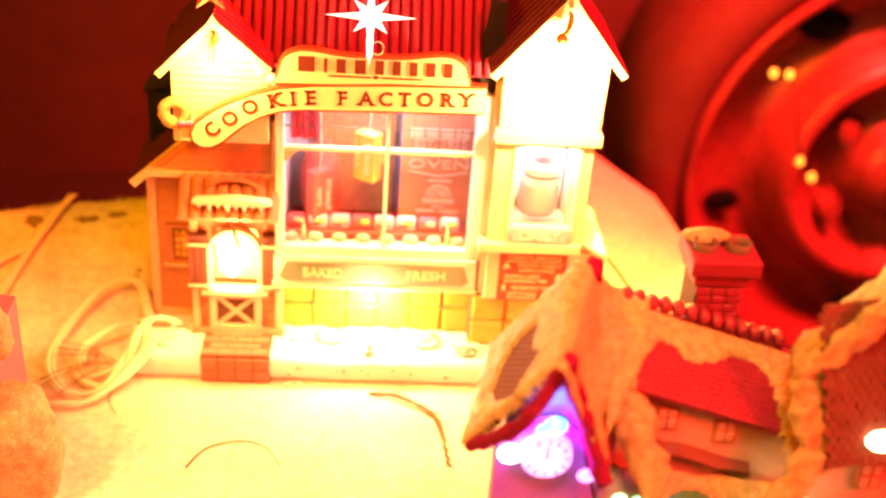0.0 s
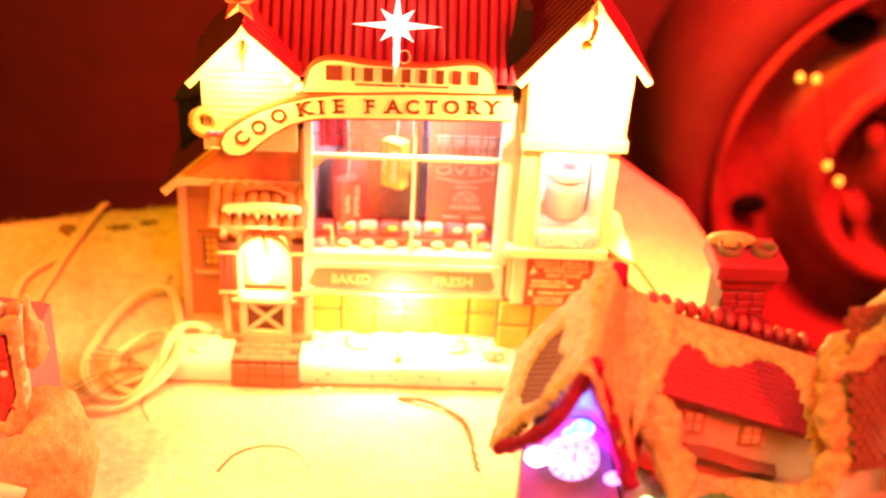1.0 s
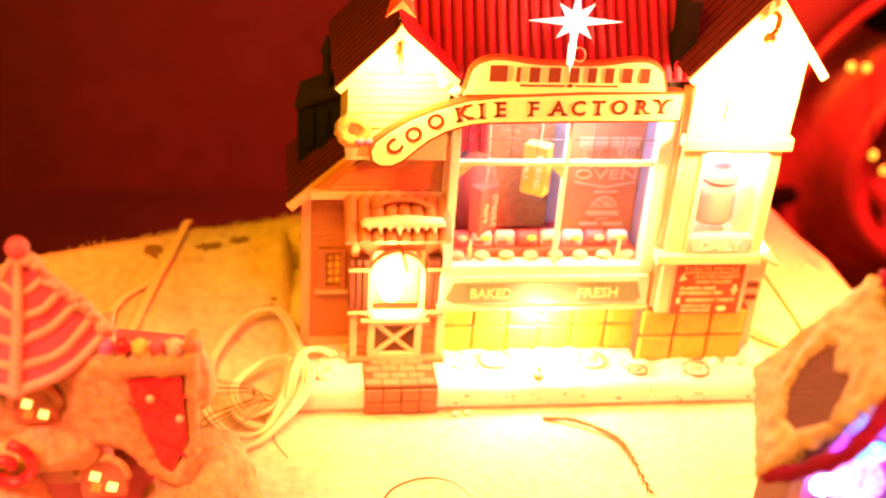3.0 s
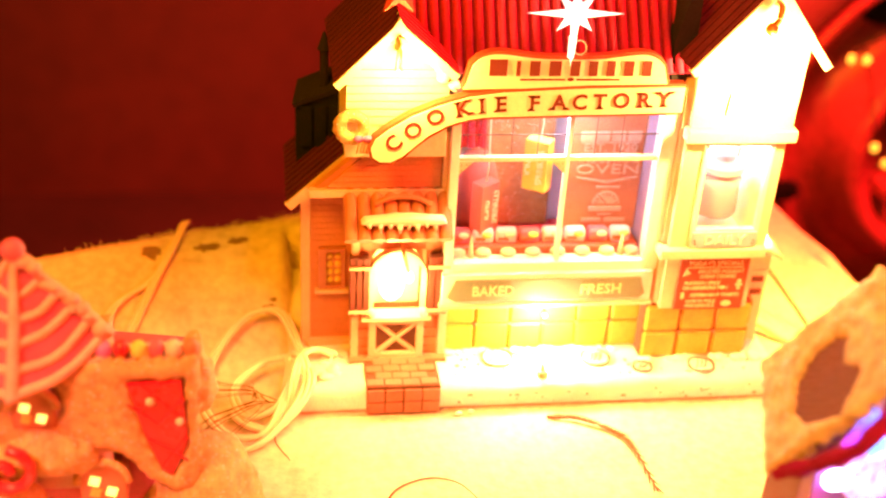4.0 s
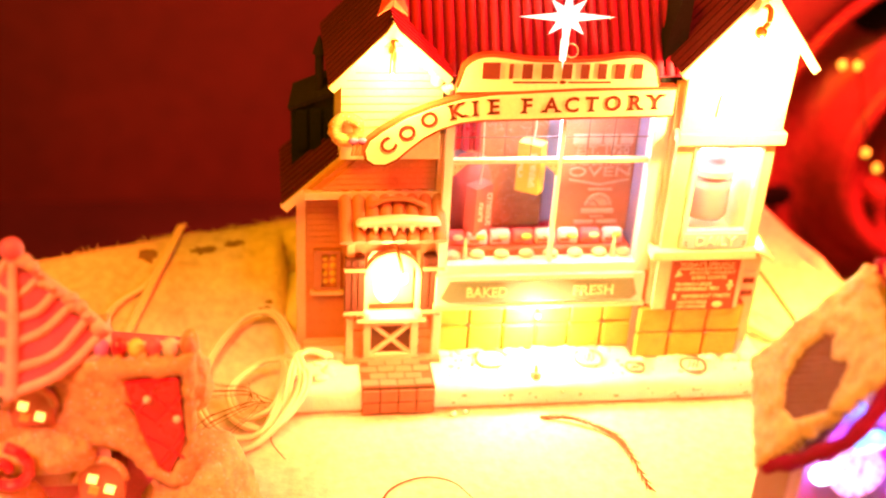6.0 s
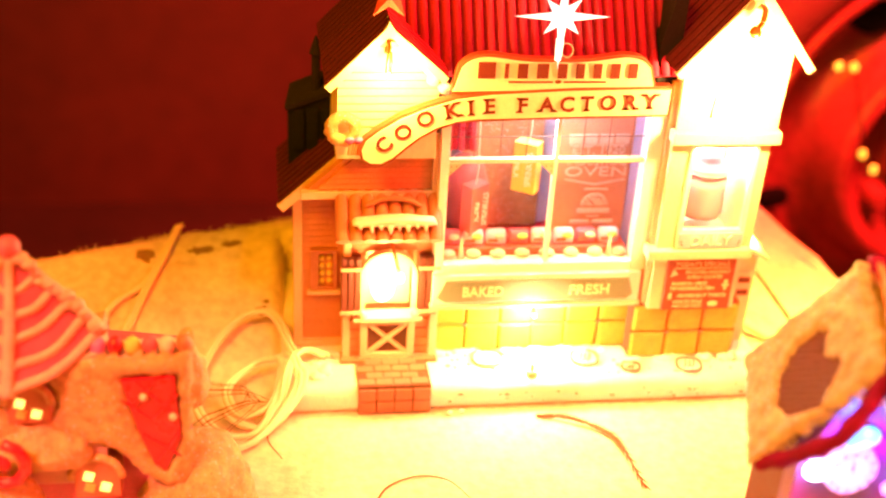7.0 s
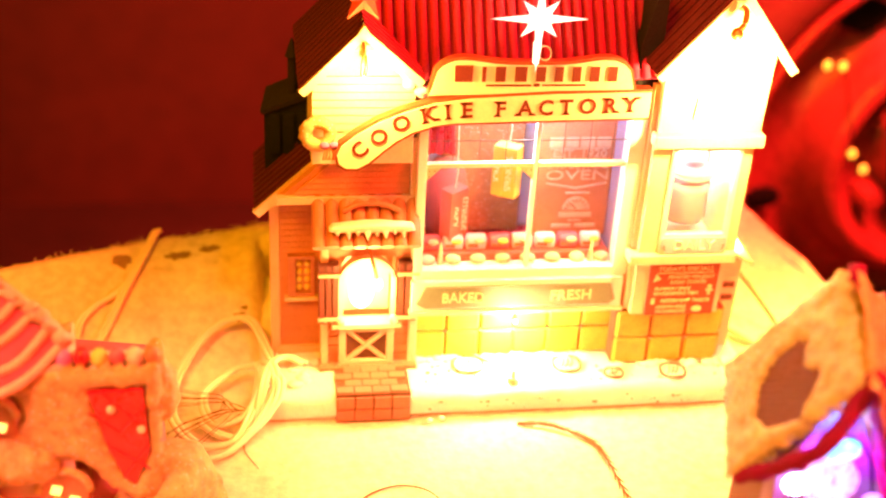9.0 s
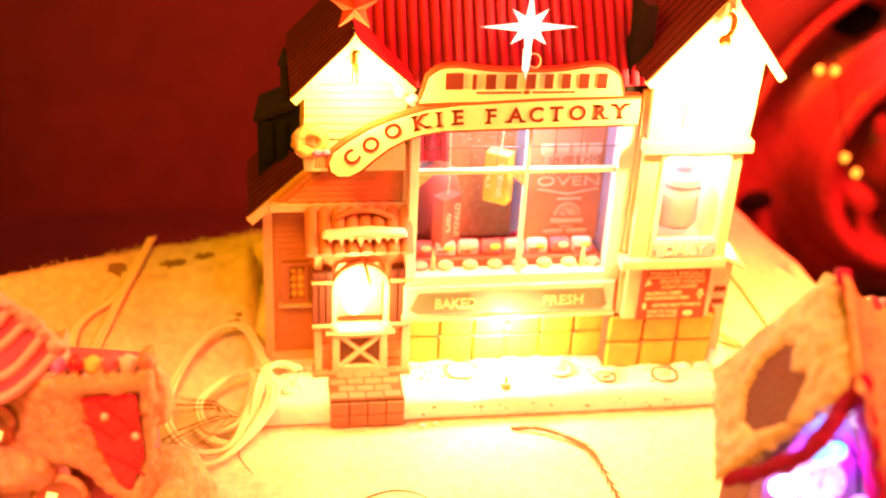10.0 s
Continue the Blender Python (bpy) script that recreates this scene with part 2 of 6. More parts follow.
def lathe(bm, profile, centre, axis="Z", n=24, arc=2 * math.pi):
    """Turns a profile of (radius, height) round an axis through centre."""
    rot = {"Z": Matrix.Identity(3), "Y": Matrix(((1, 0, 0), (0, 0, -1), (0, 1, 0)))}[axis]
    rings = []
    for j in range(n):
        a = arc * j / n
        rings.append([bm.verts.new(Vector(centre) + rot @ Vector((r * math.cos(a), r * math.sin(a), h))) for r, h in profile])
    for j in range(n):
        a, b = rings[j], rings[(j + 1) % n]
        for i in range(len(profile) - 1):
            bm.faces.new((a[i], b[i], b[i + 1], a[i + 1]))


def thing(name, place, label, category, group="", kind=""):
    ob = new(name)
    ob.location = place
    ob.empty_display_size = 0.01
    return tagged(ob, label, category, group, kind)


def hang(ob, parent):
    ob.parent = parent
    if parent.type == "EMPTY":
        ob.matrix_parent_inverse = Matrix.Translation(-parent.location)
    return ob


def part(name, bm, material, parent=None, label="", bevel=0.0, smooth=False, kind=""):
    if bevel:
        bmesh.ops.bevel(bm, geom=bm.edges[:], offset=bevel, segments=2, affect="EDGES", profile=0.6, clamp_overlap=True)
    bmesh.ops.recalc_face_normals(bm, faces=bm.faces[:])
    me = bpy.data.meshes.new(name)
    bm.to_mesh(me)
    bm.free()
    me.materials.append(M[material])
    if smooth:
        me.shade_smooth()
    ob = new(name, me)
    if parent:
        hang(ob, parent)
    return tagged(ob, label, kind=kind)


def piece(name, me, m, parent):
    ob = new(name, me)
    hang(ob, parent)
    ob.matrix_basis = m
    return ob


def mesh_of(bm, material, bevel=0.0, smooth=False):
    if bevel:
        bmesh.ops.bevel(bm, geom=bm.edges[:], offset=bevel, segments=1, affect="EDGES", clamp_overlap=True)
    bmesh.ops.recalc_face_normals(bm, faces=bm.faces[:])
    me = bpy.data.meshes.new("piece")
    bm.to_mesh(me)
    bm.free()
    me.materials.append(M[material])
    if smooth:
        me.shade_smooth()
    return me


def block_mesh(sx, sy, sz, material, bevel):
    bm = bmesh.new()
    box(bm, -sx / 2, sx / 2, -sy / 2, sy / 2, -sz / 2, sz / 2)
    return mesh_of(bm, material, bevel)


def lettering(text, place, size, material, parent, width=None, depth=0.0004, turn=0.0, label="", shear=0.0, squeeze=1.0, bold=0.0, serifs=()):
    """Raised letters that face the front, centred at place."""
    cu = bpy.data.curves.new("lettering", "FONT")
    cu.body, cu.size, cu.extrude, cu.align_x, cu.align_y, cu.shear = text, size, depth, "CENTER", "CENTER", shear
    cu.resolution_u = 3
    cu.offset = bold
    tmp = bpy.data.objects.new("tmp", cu)
    me = bpy.data.meshes.new_from_object(tmp)
    bpy.data.objects.remove(tmp)
    xs, ys = [v.co.x for v in me.vertices], [v.co.y for v in me.vertices]
    if serifs:
        bm = bmesh.new()
        bm.from_mesh(me)
        for fx, up in serifs:
            x = min(xs) + fx * (max(xs) - min(xs))
            y = max(ys) if up else min(ys)
            q = -0.0009 if up else 0.0009
            for w_, y0, y1 in ((0.0013, y, y + 0.5 * q), (0.0008, y + 0.5 * q, y + q)):
                box(bm, x - w_, x + w_, min(y0, y1), max(y0, y1), -depth, depth)
        bm.to_mesh(me)
        bm.free()
    k = width / (max(xs) - min(xs)) if width else squeeze
    me.transform(pose(*place, 90, 0, 0) @ pose(0, 0, 0, 0, 0, turn) @ Matrix.Diagonal((k, 1, 1, 1)))
    me.materials.clear()
    me.materials.append(M[material])
    ob = new("lettering", me)
    hang(ob, parent)
    return tagged(ob, label)


def bars(parent, material, rows, y, name="writing_bar", depth=0.0004):
    """Plain bars that stand for writing: x0, x1, z0, z1 each."""
    for x0, x1, z0, z1 in rows:
        bm = bmesh.new()
        box(bm, x0, x1, y - depth, y + depth, z0, z1)
        part(name, bm, material, parent)


# ---- the setting: ground, dark panel, deck, felt ----
bm = bmesh.new()
bmesh.ops.create_grid(bm, x_segments=60, y_segments=60, size=1.3, matrix=Matrix.Translation((0.05, 0.10, -0.254)))
for v in bm.verts:
    v.co.z += 0.003 * noise.noise(v.co * 14)
tagged(part("ground", bm, "soil"), "dark bare ground under the deck", "ground", kind="structure")
bm = bmesh.new()
box(bm, -1.25, 1.35, 1.10, 1.14, -0.27, 0.95)
tagged(part("wall_north", bm, "wall", bevel=0.004), "dark red-lit panel behind the display", "wall", kind="structure")
bm = bmesh.new()
box(bm, -1.25, 1.35, -1.04, -1.0, -0.27, 0.95)
tagged(part("wall_south", bm, "wall"), "dark panel behind the camera", "wall", kind="structure")


def felt_edge(x):
    if x < -0.12:
        return 0.524 + 0.30 * (x + 0.12)
    return min(0.524 + 0.65 * (x + 0.12), 0.652, 0.636 - 2.0 * (x - 0.108), 0.592 - 11.0 * (x - 0.130))


def felt_height(x, y):
    rise = max(0.0, min(1.0, (y - 0.425) / 0.075))
    side = max(0.0, min(1.0, ((-0.1310 if y < 0.506 else -0.116) - x) / 0.003))
    side = side * side * (3 - 2 * side)
    z = 0.029 * rise * rise * (3 - 2 * rise) * side
    z += 0.0012 * noise.noise(Vector((x * 22, y * 22, 0.3))) + 0.0005 * noise.noise(Vector((x * 90, y * 90, 1.3)))
    return z if not (-0.15 < x < 0.09 and 0.39 < y) else min(z, 0.029 * rise * side) - 0.0002


bm = bmesh.new()
NX, NY = 170, 190
grid = []
for i in range(NX + 1):
    col = []
    u = i / NX
    for j in range(NY + 1):
        v = j / NY
        x = -0.55 + 0.690 * u
        edge = felt_edge(x) + 0.003 * noise.noise(Vector((x * 60, 0, 7)))
        y = -0.20 + (edge + 0.20) * v
        if u > 0.98:
            x += 0.0025 * noise.noise(Vector((0, y * 50, 3)))
        col.append(bm.verts.new((x, y, felt_height(x, y))))
    grid.append(col)
for i in range(NX):
    for j in range(NY):
        bm.faces.new((grid[i][j], grid[i + 1][j], grid[i + 1][j + 1], grid[i][j + 1]))
felt = part("felt_sheet", bm, "felt", smooth=True)
if felt.data.polygons[0].normal.z < 0:
    felt.data.flip_normals()
tagged(felt, "white felt snow blanket, stained and rumpled, spread over the deck", "snow blanket", kind="structure")
sol = felt.modifiers.new("thickness", "SOLIDIFY")
sol.thickness, sol.offset = 0.0025, -1

# loose fibres along the felt's far edge
bm = bmesh.new()
for k in range(150):
    x = random.uniform(-0.30, -0.12)
    y = felt_edge(x) - random.uniform(0.0, 0.004)
    p = Vector((x, y, felt_height(x, y)))
    d = Vector((random.uniform(-1, 1), random.uniform(-0.2, 1), random.uniform(0.2, 1.2))).normalized()
    tube(bm, [p, p + 0.0016 * d, p + 0.0030 * d + Vector((random.uniform(-0.001, 0.001), 0, -0.0006))], 0.00016, 4, 0.00008)
part("felt_fibres", bm, "felt", felt, "frayed fibres of the felt edge", kind="stuff")

bm = bmesh.new()
box(bm, -0.56, 0.134, -0.22, 0.44, -0.025, -0.0045)
box(bm, 0.0, 0.116, 0.5652, 0.60, -0.025, -0.0045)
prism(bm, [(-0.125, -0.025), (0.134, -0.025), (0.134, -0.0045), (-0.125, -0.0045)], 0.4402, 0.565)
deck = thing("deck", (-0.2, 0.2, -0.255), "wooden deck board under the felt blanket", "deck", kind="structure")
part("board", bm, "wood", deck, bevel=0.001)
for lx, ly in ((-0.52, -0.18), (0.09, -0.18), (-0.52, 0.40), (0.09, 0.40)):
    bm = bmesh.new()
    box(bm, lx, lx + 0.04, ly, ly + 0.04, -0.256, -0.0255)
    part("leg", bm, "wood", deck, bevel=0.002)

# stains on the felt
for sx, sy, r, k in ((-0.1430, 0.463, 0.0030, 0.6), (-0.1410, 0.4675, 0.0014, 0.6), (-0.156, 0.498, 0.0040, 0.35), (-0.170, 0.493, 0.0042, 0.4), (-0.166, 0.4945, 0.0022, 0.4), (-0.193, 0.490, 0.0050, 0.4)):
    bm = bmesh.new()
    ring = []
    for j in range(14):
        a = 2 * math.pi * j / 14
        q = r * (0.7 + 0.6 * noise.noise(Vector((math.cos(a) * 2, math.sin(a) * 2, sx * 90))))
        x, y = sx + 1.6 * q * math.cos(a), sy + q * math.sin(a)
        ring.append(bm.verts.new((x, y, felt_height(x, y) + 0.0003)))
    bm.faces.new(ring)
    for f in bmesh.ops.extrude_face_region(bm, geom=bm.faces[:])["geom"]:
        if isinstance(f, bmesh.types.BMVert):
            f.co.z -= 0.002
    hang(part("stain", bm, "stain"), felt)


# ---- the cookie shop ornament ----
shop = thing("cookie_shop", (-0.035, 0.46, 0.0), "lit cookie factory ornament with red roof and cream tower", "village house")

# snowy base with a rounded rim
bm = bmesh.new()
box(bm, -0.1350, 0.067, 0.4070, 0.505, -0.0004, 0.0118)
bmesh.ops.bevel(bm, geom=bm.edges[:], offset=0.0045, segments=4, affect="EDGES", profile=0.5)
bmesh.ops.subdivide_edges(bm, edges=[e for e in bm.edges if e.calc_length() > 0.05], cuts=30, use_grid_fill=True)
for v in bm.verts:
    if v.co.z > 0.004:
        v.co.z += 0.0012 * noise.noise(v.co * 130) + 0.0004 * noise.noise(v.co * 500)
        v.co.y += 0.0008 * noise.noise(v.co * 90 + Vector((3, 0, 0)))
base = part("snow_base", bm, "snow", shop, "white snow-covered base", smooth=True)

# brick path in front of the door
bm = bmesh.new()
box(bm, -0.1055, -0.0765, 0.4062, 0.4315, 0.0004, 0.0131)
path = part("brick_path", bm, "mortar", shop, "red brick path")
brick_top = block_mesh(0.0066, 0.0042, 0.0012, "brick", 0.0003)
brick_face = block_mesh(0.0068, 0.0012, 0.0053, "brick", 0.0003)
for r in range(5):
    y = 0.4088 + 0.0046 * r
    for c in range(5):
        x = -0.1022 + 0.0071 * c + (0.0035 if r % 2 else 0)
        if -0.1060 < x - 0.003 and x + 0.003 < -0.0760:
            piece("brick", brick_top, pose(x, y, 0.0132 + random.uniform(0, 0.0003)), path)
for r in range(2):
    for c in range(4):
        piece("brick", brick_face, pose(-0.1020 + 0.0073 * c, 0.4059, 0.0036 + 0.0057 * r), path)

# raised round stones in the snow
for cx, cy, rr in ((-0.051, 0.4245, 1.25), (-0.010, 0.4225, 1.15), (0.008, 0.4150, 0.75), (0.033, 0.4150, 1.05)):
    bm = bmesh.new()
    lathe(bm, [(0.0, 0.0003), (0.0042 * rr, 0.0003), (0.0047 * rr, 0.0001), (0.0048 * rr, -0.0006)], (cx, cy, 0.0122), n=24)
    stone = part("stepping_stone", bm, "snow", shop, smooth=True)
    # Shade of the groove and carved lines is put in as brown tubes
    bm = bmesh.new()
    tube(bm, [(cx + 0.0050 * rr * math.cos(a), cy + 0.0050 * rr * math.sin(a), 0.0128 + 0.0003 * math.sin(3 * a)) for a in [2 * math.pi * k / 26 for k in range(27)]], 0.00042, 6)
    part("groove_shade", bm, "twig", stone, "brown ring standing for the shade in the groove", smooth=True)
    for k in range(3):
        bm = bmesh.new()
        q = (k - 1) * 0.0016 * rr
        tube(bm, curve_points([(cx + q - 0.0012, cy - 0.0022 * rr, 0.0130), (cx + q + 0.0004, cy, 0.0130), (cx + q + 0.0010, cy + 0.0024 * rr, 0.0130)], 4), 0.00028, 5)
        part("carved_line", bm, "twig", stone)
bm = bmesh.new()
cyl(bm, (-0.0345, 0.4125, 0.0115), (-0.0345, 0.4125, 0.0142), 0.0026, 0.0020, 12)
cyl(bm, (-0.0345, 0.4125, 0.0142), (-0.0345, 0.4125, 0.0175), 0.0009, 0.0008, 8)
part("peg", bm, "trim", shop, "small round peg")

# crumbs of snow fallen before the base
for px, py in ((-0.0690, 0.4035), (-0.0640, 0.4045)):
    bm = bmesh.new()
    ball(bm, (px, py, 0.0012), 0.0011, 1.2, 1, 0.9, 10, 7)
    for v in bm.verts:
        v.co += 0.0003 * noise.noise_vector(v.co * 900)
    part("snow_crumb", bm, "snow", shop, smooth=True)

# dirt specks on the snow
bm = bmesh.new()
for k in range(70):
    front = k % 3 == 0
    x = random.uniform(-0.070, 0.060)
    c = (x, 0.4066, random.uniform(0.003, 0.008)) if front else (x, random.uniform(0.411, 0.429), 0.0121)
    ball(bm, c, random.uniform(0.00025, 0.00065), random.uniform(1, 2), 1, 0.6, 6, 4)
part("dirt_specks", bm, "stain", shop, "fine brown dirt on the snow", kind="stuff")

# loose clumps of snow along the walls
for k in range(46):
    x = random.uniform(-0.072, 0.058)
    bm = bmesh.new()
    ball(bm, (x, (0.4305 if x < 0.006 else 0.4215) + random.uniform(-0.0022, 0.0006), 0.0122), random.uniform(0.0010, 0.0026), random.uniform(1, 1.7), 1, 0.6, 9, 6)
    for v in bm.verts:
        v.co += 0.0006 * noise.noise_vector(v.co * 600)
    part("snow_clump", bm, "snow", shop, smooth=True)
for k in range(14):
    bm = bmesh.new()
    ball(bm, (random.uniform(-0.133, -0.108), random.uniform(0.414, 0.434), 0.0121), random.uniform(0.0012, 0.0028), random.uniform(1, 1.8), 1, 0.55, 9, 6)
    for v in bm.verts:
        v.co += 0.0007 * noise.noise_vector(v.co * 600)
    part("snow_clump", bm, "snow", shop, smooth=True)

# body behind everything
bm = bmesh.new()
box(bm, -0.0735, 0.011, 0.470, 0.520, 0.0118, 0.136)
part("back_wall", bm, "lilac", shop)

# left wing
WY = 0.442
bm = bmesh.new()
prism(bm, [(-0.1285, 0.0116), (-0.0735, 0.0116), (-0.0735, 0.118), (-0.088, 0.118), (-0.1285, 0.081)], WY, 0.485)
wing = part("wing_wall", bm, "salmon", shop, "salmon clapboard wing")
for k in range(37):
    z = 0.0145 + 0.0026 * k
    left = -0.1265 if z < 0.080 else -0.1265 + (z - 0.080) * 1.08
    bm = bmesh.new()
    prism(bm, [(left, z - 0.0011), (-0.0745, z - 0.0011), (-0.0745, z + 0.0011), (left, z + 0.0011)], WY - 0.0007, WY + 0.0005)
    for v in bm.verts:
        if v.co.y < WY and v.co.z < z:
            v.co.y -= 0.0006
    part("siding_board", bm, "salmon", wing)
for x0, x1, z0, z1 in ((-0.1300, -0.1262, 0.0116, 0.0800), (-0.1285, -0.0740, 0.0815, 0.0846), (-0.0772, -0.0732, 0.0116, 0.104)):
    bm = bmesh.new()
    box(bm, x0, x1, WY - 0.0020, WY + 0.001, z0, z1)
    part("trim_board", bm, "trim", wing, bevel=0.0004)
bm = bmesh.new()
box(bm, -0.1275, -0.110, WY - 0.004, WY, 0.0116, 0.0145)
part("foot_board", bm, "trim", wing, bevel=0.0005)
# upper gable panel
GY = 0.431
bm = bmesh.new()
prism(bm, [(-0.1265, 0.0862), (-0.0735, 0.0862), (-0.0735, 0.1120), (-0.0985, 0.1120)], GY, WY - 0.0015)
gable = part("gable_panel", bm, "salmon", shop, "salmon clapboard gable")
for k in range(10):
    z = 0.0897 + 0.0023 * k
    left = -0.1255 + (z - 0.0862) * 1.06
    bm = bmesh.new()
    prism(bm, [(left + 0.0012, z - 0.0010), (-0.0775, z - 0.0010), (-0.0775, z + 0.0010), (left + 0.0034, z + 0.0010)], GY - 0.0008, GY + 0.0004)
    for v in bm.verts:
        if v.co.y < GY and v.co.z < z:
            v.co.y -= 0.0005
    part("siding_board", bm, "salmon", gable)
for x0, x1, z0, z1 in ((-0.1272, -0.0735, 0.0848, 0.0880), (-0.0772, -0.0735, 0.0882, 0.1120)):
    bm = bmesh.new()
    box(bm, x0, x1, GY - 0.0022, GY + 0.001, z0, z1)
    part("trim_board", bm, "trim", gable, bevel=0.0004)
# its lean-to roof
bm = bmesh.new()
slab(bm, (-0.1355, 0.4365, 0.0795), (-0.0985, 0.4365, 0.1135), (-0.0985, 0.488, 0.1135), (-0.1355, 0.488, 0.0795), 0.0022)
wroof = part("wing_roof", bm, "brown", shop, "dark brown slatted lean-to roof")
for k in range(10):
    y = 0.4395 + 0.0049 * k
    bm = bmesh.new()
    slab(bm, (-0.1358, y, 0.0805), (-0.0985, y, 0.1147), (-0.0985, y + 0.0022, 0.1147), (-0.1358, y + 0.0022, 0.0805), 0.0014)
    part("roof_batten", bm, "brown", wroof)
bm = bmesh.new()
slab(bm, (-0.1360, 0.4350, 0.0790), (-0.1000, 0.4350, 0.1120), (-0.1000, 0.4376, 0.1120), (-0.1360, 0.4376, 0.0790), 0.0034)
part("barge_board", bm, "trim", wroof)
# small lattice window
bm = bmesh.new()
for x0, x1, z0, z1 in ((-0.1230, -0.1125, 0.0385, 0.0400), (-0.1230, -0.1125, 0.0552, 0.0568), (-0.1230, -0.1200, 0.0400, 0.0552), (-0.1140, -0.1125, 0.0400, 0.0552)):
    box(bm, x0, x1, WY - 0.0028, WY - 0.0002, z0, z1)
swin = part("side_window", bm, "clay", shop, "small lattice window with brown frame")
for r in range(4):
    for c in range(2):
        bm = bmesh.new()
        ball(bm, (-0.1185 + 0.0031 * c, WY - 0.0012, 0.0420 + 0.0036 * r), 0.0013, 1, 0.5, 1.1, 10, 6)
        part("pane", bm, "yellowbox", swin, smooth=True)
bm = bmesh.new()
box(bm, -0.1245, -0.1110, WY - 0.0036, WY, 0.0365, 0.0383)
part("window_sill", bm, "trim", swin, bevel=0.0004)

# porch with half door and arched upper opening
PY = 0.4285
bm = bmesh.new()
box(bm, -0.1095, -0.0735, PY + 0.0006, PY + 0.0132, 0.0620, 0.0830)
porch = part("porch", bm, "salmon", shop, "salmon porch with arched opening")
for k in range(13):
    z = 0.0150 + 0.0044 * k
    for x0, x1 in ((-0.1100, -0.1035), (-0.0815, -0.0730)):
        bm = bmesh.new()
        box(bm, x0, x1, PY, PY + 0.0135, z - 0.0020, z + 0.0019)
        part("siding_board", bm, "salmon", porch)
for x0, x1 in ((-0.1108, -0.1078), (-0.0758, -0.0724)):
    bm = bmesh.new()
    box(bm, x0, x1, PY - 0.0018, PY + 0.001, 0.0118, 0.0715)
    part("corner_post", bm, "trim", porch, bevel=0.0004)
# arch surround
bm = bmesh.new()
arc = [(-0.0926 + 0.0112 * math.cos(a), 0.0515 + 0.0112 * math.sin(a)) for a in [math.pi * k / 12 for k in range(13)]]
inn = [(-0.0926 + 0.0095 * math.cos(a), 0.0515 + 0.0095 * math.sin(a)) for a in [math.pi * k / 12 for k in range(13)]]
arc = [(-0.0814, 0.0330)] + arc + [(-0.1038, 0.0330)]
inn = [(-0.0831, 0.0330)] + inn + [(-0.1021, 0.0330)]
for (a, b, c, d) in zip(arc, arc[1:], inn[1:], inn):
    prism(bm, [a, b, c, d], PY - 0.0022, PY + 0.002)
part("arch_frame", bm, "cream", porch, "cream arched frame")
bm = bmesh.new()
prism(bm, [(-0.1021, 0.033)] + [(-0.0926 - 0.0095 * math.cos(a), 0.0515 + 0.0095 * math.sin(a)) for a in [math.pi * k / 12 for k in range(13)]] + [(-0.0831, 0.033)], PY + 0.0085, PY + 0.0095)
part("upper_door", bm, "cream", porch, "brightly lit cream back of the opening")
# shutters with vertical dark slats
for sx in (-0.1116, -0.0808):
    bm = bmesh.new()
    box(bm, sx, sx + 0.0078, PY - 0.0028, PY - 0.0004, 0.0345, 0.0610)
    sh = part("shutter", bm, "timber", porch, "dark slatted shutter")
    for k in range(3):
        bm = bmesh.new()
        box(bm, sx + 0.0003 + 0.0026 * k, sx + 0.0022 + 0.0026 * k, PY - 0.0036, PY - 0.0027, 0.0345, 0.0605)
        part("slat", bm, "shinglebrown", sh)
    for z in (0.0355, 0.0555):
        bm = bmesh.new()
        box(bm, sx - 0.0004, sx + 0.0082, PY - 0.0043, PY - 0.0034, z, z + 0.0014)
        part("rail", bm, "trim", sh)
# half door with a cross brace
bm = bmesh.new()
box(bm, -0.1035, -0.0818, PY - 0.0006, PY + 0.004, 0.0130, 0.0318)
hdoor = part("half_door", bm, "timber", porch, "half door with cross brace")
for x0, x1, z0, z1 in ((-0.1037, -0.1008, 0.0130, 0.0318), (-0.0845, -0.0816, 0.0130, 0.0318), (-0.1010, -0.0843, 0.0292, 0.0318), (-0.1010, -0.0843, 0.0130, 0.0156)):
    bm = bmesh.new()
    box(bm, x0, x1, PY - 0.0026, PY - 0.0006, z0, z1)
    part("rail", bm, "trim", hdoor, bevel=0.0003)
for s in (1, -1):
    bm = bmesh.new()
    prism(bm, [(-0.0926 - s * 0.0088, 0.0154), (-0.0926 - s * 0.0066, 0.0154), (-0.0926 + s * 0.0088, 0.0294), (-0.0926 + s * 0.0066, 0.0294)], PY - 0.0021 - 0.0002 * s, PY - 0.0005)
    part("brace", bm, "trim", hdoor)
bm = bmesh.new()
box(bm, -0.1065, -0.0790, PY - 0.0042, PY + 0.003, 0.0318, 0.0335)
for x in (-0.1030, -0.0822):
    ball(bm, (x, PY - 0.003, 0.0350), 0.0019, 1, 1, 1.2, 10, 6)
part("door_shelf", bm, "cream", porch, "cream shelf with round knobs")
bm = bmesh.new()
box(bm, -0.1115, -0.0720, PY - 0.0045, PY + 0.003, 0.0117, 0.0137)
part("door_step", bm, "clay", porch, bevel=0.0004)
